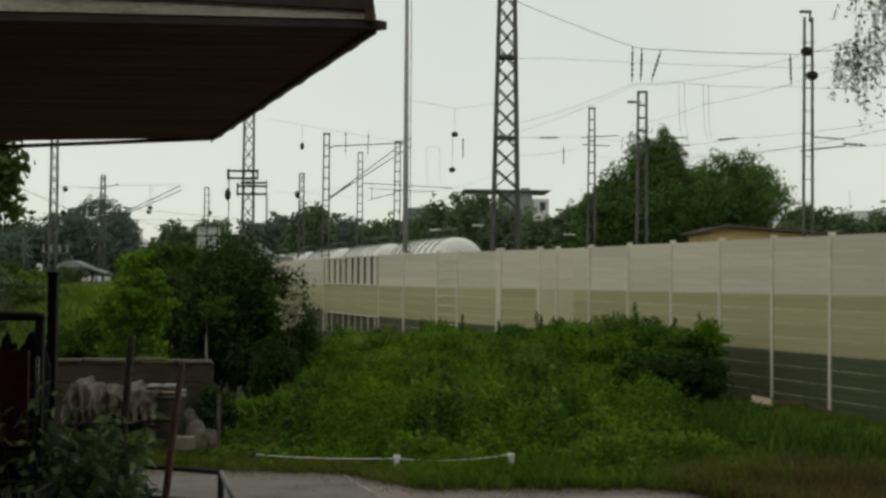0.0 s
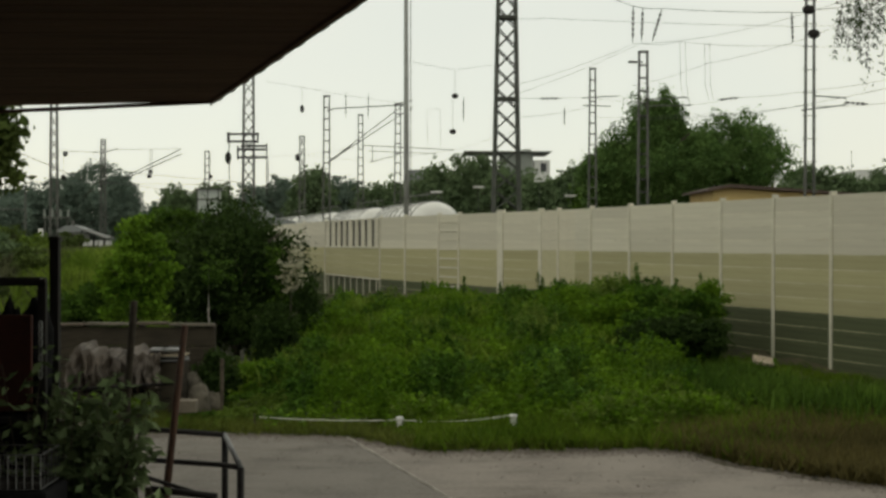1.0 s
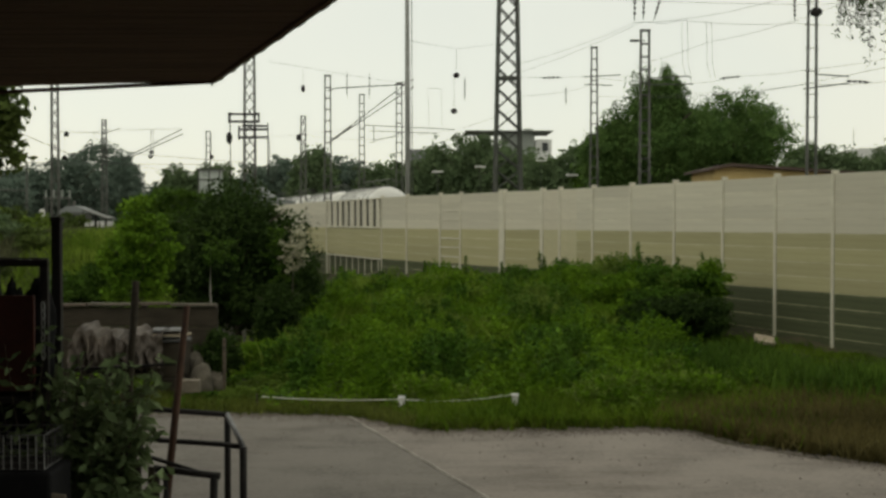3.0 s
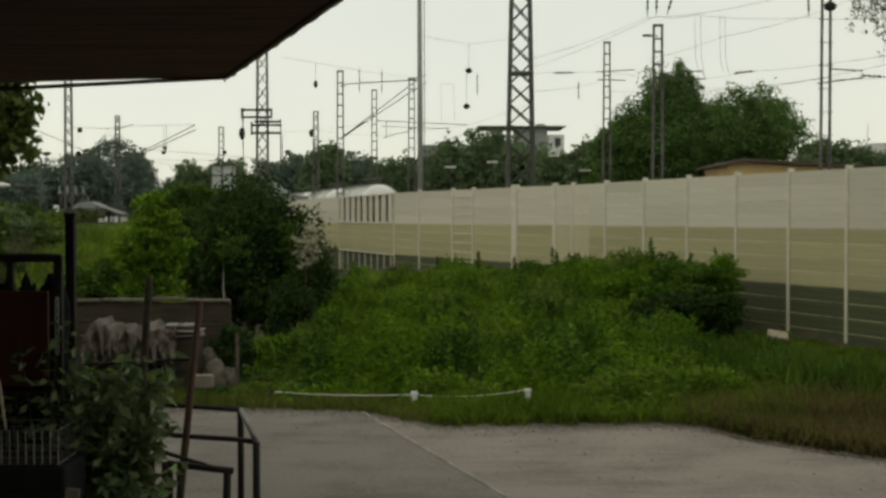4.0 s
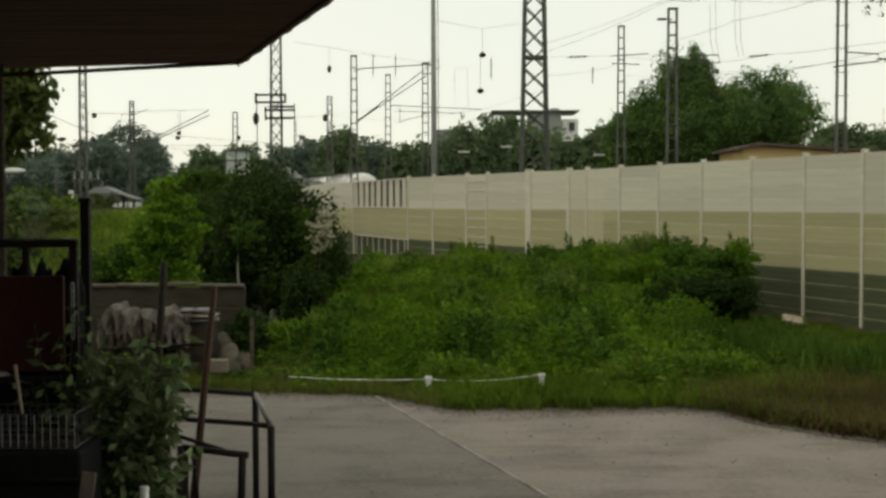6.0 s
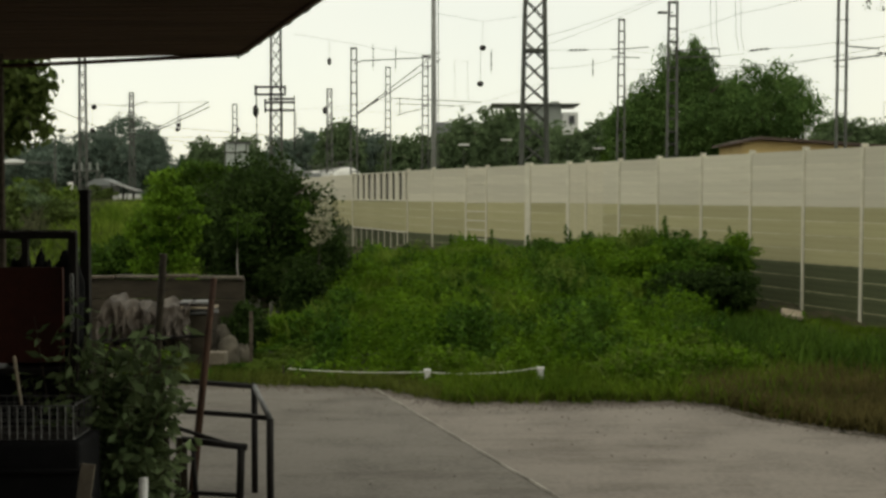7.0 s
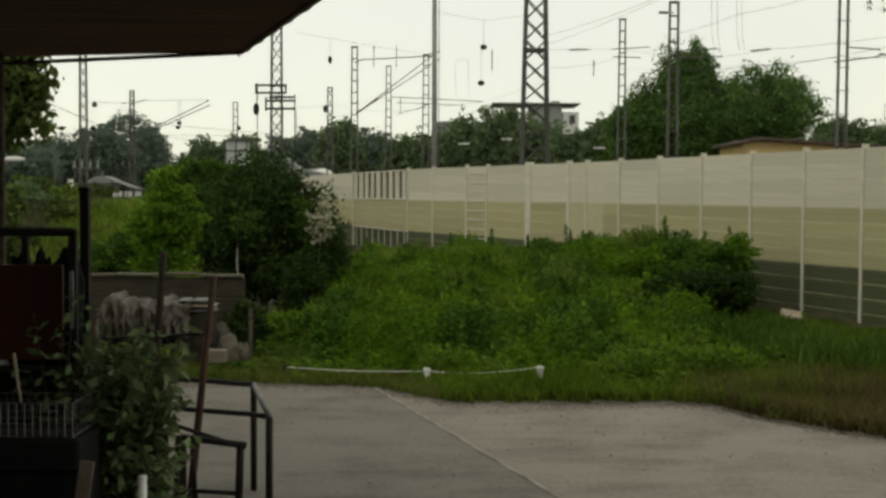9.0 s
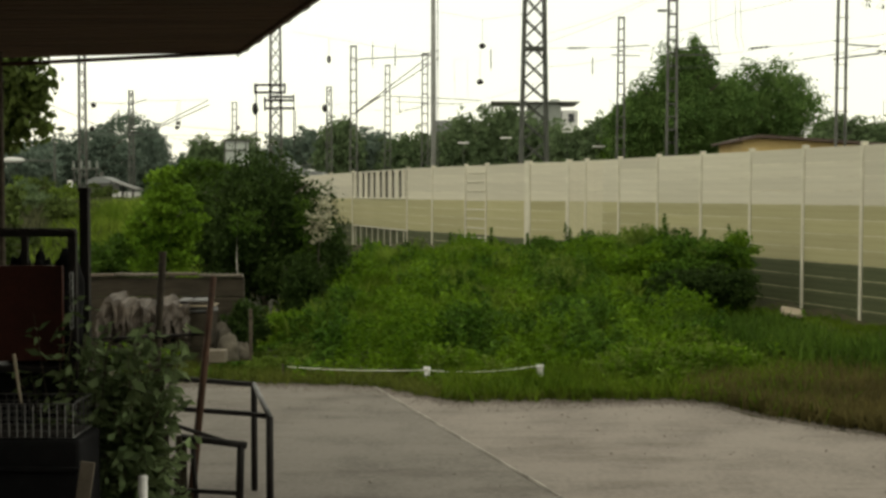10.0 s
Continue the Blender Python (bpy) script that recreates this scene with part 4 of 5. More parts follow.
WEST_TREES = [
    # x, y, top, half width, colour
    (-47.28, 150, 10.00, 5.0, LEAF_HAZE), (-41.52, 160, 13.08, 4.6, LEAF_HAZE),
    (-49.01, 140, 8.88, 5.0, LEAF_HAZE), (-42.06, 150, 10.84, 4.2, LEAF_HAZE), (-39.99, 165, 12.09, 2.4, LEAF_HAZE), (-26.64, 125, 6.21, 2.2, LEAF_HAZE), (-16.88, 128, 8.49, 2.4, LEAF_HAZE), (-5.79, 130, 8.45, 2.0, LEAF_HAZE), (6.81, 112, 10.28, 2.6, LEAF_FAR_HAZED), (10.33, 108, 8.42, 2.6, LEAF_FAR_HAZED), (-23.06, 120, 7.75, 2.2, LEAF_FAR_HAZED), (-20.00, 120, 8.69, 2.2, LEAF_FAR_HAZED),
    (-14.42, 130, 9.54, 2.6, LEAF_HAZE), (-10.25, 120, 10.37, 2.0, LEAF_FAR_HAZED), (-8.09, 130, 9.54, 3.2, LEAF_HAZE),
]
EAST_TREES = [
    (-3.57, 120, 8.58, 2.6, LEAF_FAR_HAZED), (-1.59, 118, 8.21, 2.6, LEAF_FAR_HAZED), (1.92, 115, 10.21, 2.5, LEAF_FAR_HAZED), (5.25, 112, 10.80, 2.6, LEAF_FAR_HAZED),
    (8.48, 110, 9.39, 3.0, LEAF_FAR_HAZED), (11.42, 100, 8.19, 2.6, LEAF_FAR_HAZED), (13.28, 95, 8.94, 2.4, LEAF_FAR_HAZED), (15.29, 90, 9.25, 3.2, LEAF_MID),
    (19.47, 90, 8.83, 3.2, LEAF_MID), (39.81, 125, 11.14, 2.4, LEAF_FAR_HAZED), (43.87, 125, 10.68, 3.2, LEAF_FAR_HAZED), (48.51, 125, 10.44, 3.4, LEAF_FAR_HAZED),
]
# their haze comes only from the lightened leaf colours
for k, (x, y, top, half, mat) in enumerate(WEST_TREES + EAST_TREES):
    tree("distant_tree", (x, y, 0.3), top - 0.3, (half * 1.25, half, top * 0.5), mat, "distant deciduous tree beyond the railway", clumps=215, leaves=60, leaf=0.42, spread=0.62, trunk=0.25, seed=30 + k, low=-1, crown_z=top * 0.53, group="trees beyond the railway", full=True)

def far_woods():
    rng = veg_rng(90)
    n = 42000
    x = rng.uniform(-75, 70, n)
    top = np.array([6.2 + 1.6 * noise.noise(Vector((v * 0.11, 3.0, 0))) + 1.2 * noise.noise(Vector((v * 0.4, 8.0, 0))) for v in x])
    top -= 2.6 * np.exp(-((x + 36.5) / 2.6) ** 2)
    z = top * rng.random(n) ** 0.6 + rng.normal(0, 0.25, n)
    # the woods look hazy through their leaf colour alone
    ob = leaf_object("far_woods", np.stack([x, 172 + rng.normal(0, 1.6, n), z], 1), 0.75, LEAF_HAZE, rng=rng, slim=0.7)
    tagged(ob, "green line of woods behind the railway, haze in its leaf colour", "woods", kind="stuff")


far_woods()

# ---------------------------------------------------------------- houses beyond the railway
shed = thing("ochre_shed", (0, 62, 0), "ochre rendered low shed with brown lean-to roof", "shed")
part("wall", prism([(14.7, 0), (21.47, 0), (21.47, 5.3), (15.45, 5.66), (14.7, 5.56)], -2, 3), OCHRE, shed)
part("roof", prism([(14.35, 5.47), (15.45, 5.69), (21.76, 5.30), (21.76, 5.42), (15.45, 5.83), (14.35, 5.57)], -2.4, 3.3), ROOF_RED, shed)
block = thing("apartment_block", (15.97, 190, 0), "grey flat-roofed apartment block with white stair bay", "building")
part("wall", box(-0.4, 0, 16.66 / 2, 4.6, 9, 16.66), FACADE_PALE, block)
part("roof", box(-2.0, -0.3, 16.84, 13.4, 10.5, 0.12), FACADE_PALE, block)
part("penthouse", box(1.2, 0, 16.84 + 0.3, 1.3, 4, 0.6), FACADE_PALE, block)
bay = part("bay", box(3.3, -1, 15.60 / 2, 2.4, 7, 15.60), FACADE_WHITE, block)
part("window", box(3.5, -4.52, 14.46, 0.9, 0.1, 1.3), PANE, bay)
flat = thing("flat_building", (0.63, 150, 0), "greenish flat-roofed building behind trees", "building")
part("wall", box(0, 0, 11.67 / 2, 4.0, 8, 11.67), FACADE_GREY, flat)


# ---------------------------------------------------------------- foreground clutter under the canopy
def pipe_railing():
    root = thing("pipe_railing", (0, 0, 0), "dark painted steel pipe railing beside the steps", "railing")
    r = 0.026
    a, b = Vector((-1.84, 11.80, 1.04)), Vector((-1.56, 10.90, 0.89))
    part("top_rail", add_tube(bmesh.new(), [(-3.14, 11.90, 1.12), a], r, 8), STEEL_DARK, root, smooth=True)
    part("slanted_rail", add_tube(bmesh.new(), [a, b], r, 8), GALVANISED_DULL, root, smooth=True)
    part("mid_rail", add_tube(bmesh.new(), [(-3.14, 11.90, 0.82), (-1.87, 11.80, 0.75), b], r, 8), STEEL_DARK, root, smooth=True)
    part("post", rod((a.x, a.y, 0), a, 0.032), STEEL_DARK, root, smooth=True)
    part("post", rod((b.x, b.y, 0), b, 0.034), STEEL_DARK, root, smooth=True)
    part("handrail", add_tube(bmesh.new(), [(-2.81, 11.60, 0.77), (-2.51, 11.40, 0.71), (-1.96, 11.00, 0.64)], 0.02, 8), STEEL_DARK, root, smooth=True)
    part("post", rod((-2.80, 11.6, 0), (-2.80, 11.60, 0.77), 0.02), STEEL_DARK, root, smooth=True)
    part("step_bar", add_tube(bmesh.new(), [(-2.38, 11.00, 0.68), (-1.77, 10.90, 0.63)], 0.032, 8), STEEL_DARK, root, smooth=True)
    part("post", rod((-1.84, 10.9, 0), (-1.82, 10.90, 0.63), 0.036), STEEL_DARK, root, smooth=True)
    part("post", rod((-2.24, 11.0, 0), (-2.28, 11.00, 0.64), 0.022), STEEL_DARK, root, smooth=True)
    part("post", rod((-2.41, 11.0, 0), (-2.38, 11.00, 0.66), 0.018), STEEL_DARK, root, smooth=True)
    part("foot_bar", rod((-2.32, 11.00, 0.19), (-1.82, 10.90, 0.19), 0.022), STEEL_DARK, root, smooth=True)


GALVANISED_DULL = material("dull_zinc", (0.10, 0.10, 0.10), (0.22, 0.22, 0.22), 5, 0.6, 0.5, 0.1)
pipe_railing()

rust_pole = part("leaning_pole", add_tube(bmesh.new(), [(-2.36, 11.3, 0), (-2.30, 11.35, 0.67), (-2.19, 11.60, 2.11)], [0.04, 0.036, 0.03], 8), RUST, smooth=True)
tagged(rust_pole, "rusty brown pole leaning on the railing", "pole")
stake = part("garden_stake", add_tube(bmesh.new(), [(-2.95, 12.3, 0), (-2.90, 12.30, 1.31), (-2.83, 12.30, 2.31)], [0.042, 0.04, 0.036], 8), WOOD_DARK, smooth=True)
tagged(stake, "dark weathered upright wooden stake", "stake")
bar = part("crossbar", add_tube(bmesh.new(), [(-3.59, 12.20, 1.43), (-2.93, 12.26, 1.45), (-2.21, 11.55, 1.57)], 0.016, 8), STEEL_DARK, smooth=True)
tagged(bar, "thin dark bar tied between stake and pole", "bar")
stub = part("timber_offcut", rod((-3.01, 11.90, 1.19), (-2.67, 11.90, 1.20), 0.03), WOOD_OLD)
tagged(stub, "short dark timber end resting on the railing", "timber")

post = thing("steel_post", (-2.942, 10, 0), "square dark steel post with flat cap", "post")
part("shaft", box(0, 0, 2.93 / 2, 0.075, 0.075, 2.93), STEEL_DARK, post, bevel=0.006)
part("cap", box(0, 0, 2.93, 0.092, 0.092, 0.03), STEEL_DARK, post, bevel=0.005)
part("bracket", box(0.0, -0.06, 0.91, 0.12, 0.06, 0.26), STEEL_DARK, post, bevel=0.006)


def pallet_rack():
    root = thing("steel_rack", (0, 0, 0), "dark steel storage rack frame with red panel", "rack")
    d = 9.4
    z = 2.59
    x0, x1, xm = -3.81, -2.86, -3.23
    part("beam", box((x0 + x1) / 2, d, z, x1 - x0 + 0.06, 0.06, 0.055), STEEL_DARK, root, bevel=0.005)
    for x in (x0, x1):
        part("upright", box(x, d, z / 2, 0.06, 0.06, z), STEEL_DARK, root, bevel=0.005)
        part("upright", box(x - 0.14, d + 0.45, z / 2, 0.06, 0.06, z), STEEL_DARK, root, bevel=0.005)
    part("upright", box(xm, d, z - 0.12, 0.05, 0.05, 0.24), STEEL_DARK, root, bevel=0.005)
    part("beam", box((x0 + x1) / 2 - 0.14, d + 0.45, z, x1 - x0 + 0.06, 0.06, 0.055), STEEL_DARK, root, bevel=0.005)
    part("side_beam", rod((x1, d, z), (x1 - 0.14, d + 0.45, z), 0.024), STEEL_DARK, root)
    part("shelf", box((x0 + x1) / 2 - 0.07, d + 0.225, 1.53, x1 - x0 - 0.1, 0.45, 0.05), STEEL_DARK, root, bevel=0.005)
    part("red_panel", box((x0 + x1) / 2 - 0.05, d + 0.1, 1.96, x1 - x0 - 0.12, 0.04, 0.751), RED_METAL, root, "dark red enamelled sheet panel", bevel=0.008)
    for k in range(7):
        ring = bmesh.new()
        zc = 2.26 - k * 0.062
        add_tube(ring, [(x1 + 0.012 * math.cos(a), d - 0.05, zc + 0.036 * math.sin(a)) for a in (2 * math.pi * j / 10 for j in range(11))], 0.006, 5)
        part("chain_link", ring, GALVANISED, root)


pallet_rack()
for k, (x, z, w) in enumerate(((-2.46, 0.80, 0.07), (-2.38, 0.74, 0.05), (-2.31, 0.66, 0.06), (-2.52, 0.66, 0.05))):
    lath = part("leaning_lath", box(0, 0, z / 2, w, 0.03, z), WOOD_DARK, bevel=0.004)
    lath.matrix_basis = pose(x, 10.72 + 0.03 * k, 0, -3, 3 * (k % 2) - 1, 0)
    tagged(lath, "dark weathered lath leaning by the railing", "lath", "laths by the railing")


# added black block that hides lit ground and stands in for the dark interior
stack = part("dark_backing", slab([(-3.85, 9.47), (-2.96, 9.47), (-2.96, 9.83), (-3.85, 9.83)], 0, 1.49), BLACK_PLASTIC, bevel=0.03)
tagged(stack, "black backing block added to darken the space under the rack", "pallet")


def sack(at, size, seed, mat, label, name="rubbish_sack"):
    rng = random.Random(seed)
    bm = bmesh.new()
    bmesh.ops.create_icosphere(bm, subdivisions=4, radius=1)
    for v in bm.verts:
        p = v.co.copy()
        k = 1 + 0.28 * noise.noise(p * 1.7 + Vector((seed, 0, 0))) + 0.10 * noise.noise(p * 5 + Vector((0, seed, 0))) + 0.04 * noise.noise(p * 13)
        v.co = Vector((p.x * size[0], p.y * size[1], max(p.z, -0.75) * size[2])) * k
    ob = part(name, bm, mat, None, smooth=True)
    ob.location = (at[0], at[1], at[2] + 0.72 * size[2])
    tagged(ob, label, name.split("_")[-1])
    return ob


for k, (x, w) in enumerate(((15, 0.13), (52, 0.1), (92, 0.15))):
    sack((-3.35 + (x - 15) * 0.0044, 9.66, 1.53 + 0.02), (w, 0.12, 0.50), 20 + k, BLACK_PLASTIC, "bulging black plastic sack in the rack")


def wire_basket():
    root = thing("wire_basket", (0, 0, 0), "galvanised wire mesh basket on a black bin", "basket")
    d, x0, x1, z0, z1, dp = 8.9, -3.49, -2.72, 1.10, 1.35, 0.45
    for y in (d, d + dp):
        n = 14
        for k in range(n):
            x = x0 + (x1 - x0) * k / (n - 1)
            part("wire", rod((x, y, z0), (x, y, z1), 0.0042 if y == d else 0.003, seg=5), GALVANISED if y == d else GALVANISED_DULL, root)
        for k in range(6):
            z = z0 + (z1 - z0) * k / 5
            part("rim_wire" if k == 5 else "wire", rod((x0, y, z), (x1, y, z), 0.006 if k == 5 else 0.003, seg=5), GALVANISED_DULL, root)
    for x in (x0, x1):
        for z in (z0, z1):
            part("rim_wire", rod((x, d, z), (x, d + dp, z), 0.005, seg=5), GALVANISED_DULL, root)
        for k in range(1, 5):
            part("wire", rod((x, d + dp * k / 5, z0), (x, d + dp * k / 5, z1), 0.003, seg=5), GALVANISED_DULL, root)
    part("floor_sheet", box((x0 + x1) / 2, d + dp / 2, z0 + 0.006, x1 - x0, dp, 0.008), STEEL_DARK, root)
    bin_ = thing("black_bin", (0, 0, 0), "large black plastic bin with rolled rim", "bin")
    zt = z0 - 0.012
    bm = slab([(x0 - 0.05, d - 0.05), (x1 + 0.06, d - 0.05), (x1 + 0.06, d + dp + 0.05), (x0 - 0.05, d + dp + 0.05)], 0, zt)
    part("tub", bm, BLACK_PLASTIC, bin_, bevel=0.03)
    part("rim", box((x0 + x1) / 2, d - 0.06, 0.88, x1 - x0 + 0.14, 0.05, 0.03), BLACK_PLASTIC, bin_, bevel=0.01)


wire_basket()

plank = part("leaning_board", add_box(bmesh.new(), 0, 0, 0.34, 0.1, 0.025, 0.68), WOOD_GREY, bevel=0.004)
plank.matrix_basis = pose(-2.63, 8.6, 0.3, -6, 7, 0)
tagged(plank, "pale bare board leaning against the bin", "board")
foot = part("plank_block", box(-2.57, 8.62, 0.15, 0.3, 0.2, 0.3), WOOD_OLD, bevel=0.01)
tagged(foot, "old dark timber block on the yard", "block")
pipe = part("plastic_pipe", add_tube(bmesh.new(), [(-2.32, 9.3, 0), (-2.31, 9.30, 0.72)], 0.036, 12), WHITE, smooth=True)
tagged(pipe, "short upright white plastic pipe", "pipe")
stick = part("white_stick", add_tube(bmesh.new(), [(-3.12, 8.95, 1.35), (-3.17, 8.95, 1.71)], [0.010, 0.014], 6), WOOD_PALE)
tagged(stick, "pale stick standing in the wire basket", "stick")


def leafy_shrub(name, at, stems, hgt, spread, leaf, mat, seed, label, pairs=14, slim=0.42):
    """Arching stems with pairs of drooping leaves that shrink towards the tip."""
    rng = np.random.default_rng(seed)
    root = thing(name, at, label, "shrub")
    pts, along = [], []
    for k in range(stems):
        a = rng.uniform(0, 6.28)
        h = hgt * rng.uniform(0.4, 1.05)
        e = np.array((math.cos(a) * spread[0] * rng.uniform(0.15, 1), math.sin(a) * spread[1] * rng.uniform(0.15, 1), h))
        mid = e * np.array((0.35, 0.35, 0.62))
        part("stem", add_tube(bmesh.new(), [(0, 0, 0), mid, e], [0.009, 0.006, 0.003], 5), BARK, root)
        for j in range(pairs):
            t = 0.15 + 0.87 * (j + rng.random()) / pairs
            c = mid * t / 0.55 if t < 0.55 else mid + (e - mid) * (t - 0.55) / 0.45
            turn = j * 1.57 + rng.uniform(-0.5, 0.5)
            reach = leaf * (1.1 - 0.5 * t)
            for flip in (0, math.pi, math.pi / 2):
                d = np.array((math.cos(turn + flip), math.sin(turn + flip), rng.uniform(-0.75, 0.1)))
                pts.append(c + d * reach * rng.uniform(0.5, 0.9))
                along.append(d)
    tagged(leaf_object("foliage", np.array(pts), leaf, mat, root, slim=slim, rng=rng, along=np.array(along)), kind="stuff")


leafy_shrub("potted_shrub", (-2.48, 9.7, 0), 58, 1.8, (0.52, 0.36), 0.14, LEAF_FORE, 51, "leafy green shrub growing beside the railing", 16)
leafy_shrub("broad_shrub", (-2.74, 9.55, 0), 30, 1.74, (0.36, 0.2), 0.13, LEAF_FORE, 57, "broad-leaved pale green shrub before the steel post", 13, 0.5)
leafy_shrub("low_weed", (-2.43, 10.3, 0), 26, 0.75, (0.34, 0.3), 0.085, LEAF_FORE, 53, "low dark weeds under the railing")
leafy_shrub("verge_weed", (-4.90, 18.9, 0), 18, 0.55, (0.7, 0.4), 0.09, NETTLE, 54, "low weeds before the woodpile")
leafy_shrub("verge_weed", (-4.49, 19.4, 0), 14, 0.45, (0.5, 0.3), 0.09, GRASS, 55, "low weeds before the woodpile")
leafy_shrub("weed_shrub", (-2.99, 9.37, 0.0), 20, 1.98, (0.46, 0.03), 0.11, LEAF_FORE, 52, "thin leafy weed growing up behind the basket", 11)

# ---------------------------------------------------------------- rubble corner beyond the steps
low = thing("wall_low", (0, 0, 0), "low brown board retaining wall with pale coping", "low wall", kind="structure")
for k in range(4):
    part("plank", box((-6.78 + -3.60) / 2, 22.0, 0.17 + k * 0.345, 3.187, 0.09 + 0.012 * (k % 2), 0.335), WOOD_DARK, low, bevel=0.01)
xs = [-6.78, -5.91, -5.13, -4.43, -3.60]
for k, (p, q) in enumerate(zip(xs, xs[1:])):
    c = part("coping", box(0, 0, 0, q - p - 0.03, 0.2, 0.05), STONE if k % 2 else WOOD_OLD, low, bevel=0.012)
    c.matrix_basis = pose((p + q) / 2, 21.98, 1.42 + 0.012 * (k % 3), 0, 0.9 * (k % 2) - 0.4, 0)
for x in (-6.37, -4.94, -3.68):
    part("post", box(x, 22.11, 0.7, 0.12, 0.12, 1.4), WOOD_OLD, low, bevel=0.01)


def draped_heap():
    root = thing("covered_woodpile", (-4.99, 20.6, 0), "woodpile under a crumpled grey-brown tarpaulin", "woodpile")
    bm = bmesh.new()
    nx, nz = 110, 56
    w, h = 1.530, 1.24
    grid = []
    for j in range(nz):
        row = []
        for i in range(nx):
            u, v = i / (nx - 1), j / (nz - 1)
            x = (u - 0.5) * w
            top = h * (0.9 + 0.10 * noise.noise(Vector((x * 3.2, 0.5, 2.0))) + 0.06 * noise.noise(Vector((x * 8.5, 1.5, 2.0)))) - 0.12 * u - 0.25 * max(0.0, 0.08 - u) / 0.08
            fold = 0.2 * noise.noise(Vector((x * 5.0, v * 0.8, 1.0))) + 0.2 * noise.noise(Vector((x * 12 + v * 2, v * 1.6, 4.0))) + 0.11 * noise.noise(Vector((x * 26, v * 5, 6.0)))
            if v < 0.7:
                k = v / 0.7
                y, z = -0.42 - 0.10 * (1 - k) + fold * (1.3 - k), 0.52 + 0.16 * noise.noise(Vector((x * 3, 7, 0))) + k * (top - 0.52)
            else:
                k = (v - 0.7) / 0.3
                y, z = -0.42 + k * 0.95, top + 0.04 * math.sin(k * 3.1) + fold * 0.4
            row.append(bm.verts.new((x + 0.03 * noise.noise(Vector((x * 6, v * 6, 2))), y, z)))
        grid.append(row)
    for r0, r1 in zip(grid, grid[1:]):
        for i in range(nx - 1):
            bm.faces.new((r0[i], r0[i + 1], r1[i + 1], r1[i]))
    part("tarpaulin", bm, TARP, root, smooth=True)
    rng = random.Random(9)
    for j in range(6):
        for i in range(11):
            x = -w / 2 + 0.08 + i * (w - 0.16) / 10
            part("log", rod((x, -0.36 + rng.uniform(-0.03, 0.03), 0.08 + j * 0.14), (x, 0.45, 0.08 + j * 0.14), 0.062 + rng.uniform(0, 0.01), seg=8), WOOD_DARK, root)


draped_heap()
for k, (x, z, w) in enumerate(((345, 1.02, 60), (352, 1.10, 52), (340, 0.93, 66))):
    sheet = part("sheet_metal", box(0, 0, 0, 0.631 * w / 60, 0.55, 0.025), GALVANISED_DULL if k else WOOD_PALE, bevel=0.004)
    sheet.matrix_basis = pose(-4.17, 20.6, z, 0, 2 - 2 * k, 6 * k)
    tagged(sheet, "flat grey sheet lying on stacked crates", "sheet")
for k in range(3):
    crate = part("crate", box(-4.13, 20.65, 0.15 + 0.3 * k, 0.48, 0.5, 0.29), WOOD_DARK, bevel=0.012)
    tagged(crate, "dark wooden crate stacked beside the woodpile", "crate")
sack((-3.64, 20.5, 0), (0.2, 0.2, 0.3), 3, STONE, "rounded grey boulder on the verge", "garden_stone")
sack((-3.84, 21.1, 0), (0.2, 0.2, 0.36), 4, STONE, "upright grey boulder beside the crates", "garden_stone")
sack((-3.45, 20.9, 0), (0.14, 0.18, 0.2), 5, STONE, "small dark boulder on the verge", "garden_stone")
sack((-4.52, 20.1, 0), (0.2, 0.15, 0.14), 6, STONE, "small dark rubble lump on the verge", "garden_stone")
sack((-5.19, 20.0, 0), (0.26, 0.18, 0.2), 7, STONE, "small dark rubble lump on the verge", "garden_stone")
bench = thing("wooden_block_stool", (-3.70, 19.8, 0), "small pale wooden stool on the verge", "stool")
part("seat", box(0, 0, 0.25, 0.331, 0.24, 0.2), WOOD_GREY, bench, bevel=0.008)
for sx in (-0.12, 0.12):
    part("leg", box(sx, 0, 0.07, 0.05, 0.2, 0.14), WOOD_GREY, bench, bevel=0.004)
peg = part("marker_post", box(-3.23, 20.4, 0.48, 0.055, 0.055, 0.96), WOOD_OLD, bevel=0.006)
tagged(peg, "thin weathered marker post at the bank's foot", "post")

# white markers with a tape between them, along the foot of the bank
MARKS = [(-0.24, 18.6, 0.24), (1.49, 18.5, 0.29)]
for x, y, h in MARKS:
    mk = thing("white_marker", (x, y, 0), "short white plastic marker post in the grass", "marker post", "markers along the bank")
    part("stem", box(0, 0, h / 2, 0.085, 0.05, h), WHITE, mk, bevel=0.008)
    part("head", box(0.0, -0.005, h - 0.02, 0.108, 0.06, 0.05), WHITE, mk, bevel=0.012)
for a, b, sag in (((-2.42, 18.9, 0.20), (MARKS[0][0], 18.57, 0.2), 0.03), ((MARKS[0][0], 18.57, 0.2), (MARKS[1][0], 18.47, 0.29), 0.06)):
    bm = bmesh.new()
    add_tube(bm, [Vector(a).lerp(Vector(b), t) - Vector((0, 0, 4 * sag * t * (1 - t))) for t in (k / 12 for k in range(13))], 0.0065, 5)
    tagged(part("marker_tape", bm, TAPE), "white cord stretched between the markers", "cord")
endpeg = part("cord_peg", rod((-2.49, 18.9, -0.05), (-2.49, 18.9, 0.25), 0.012), WOOD_OLD)
tagged(endpeg, "thin peg holding the cord", "peg")
sheet = part("white_board", box(0, 0, 0, 0.42, 0.22, 0.08), WOOD_PALE, bevel=0.004)
sheet.matrix_basis = pose(7.36, 25.6, 0.42, 35, 10, 0)
tagged(sheet, "pale broken board lying in the tall grass", "board")

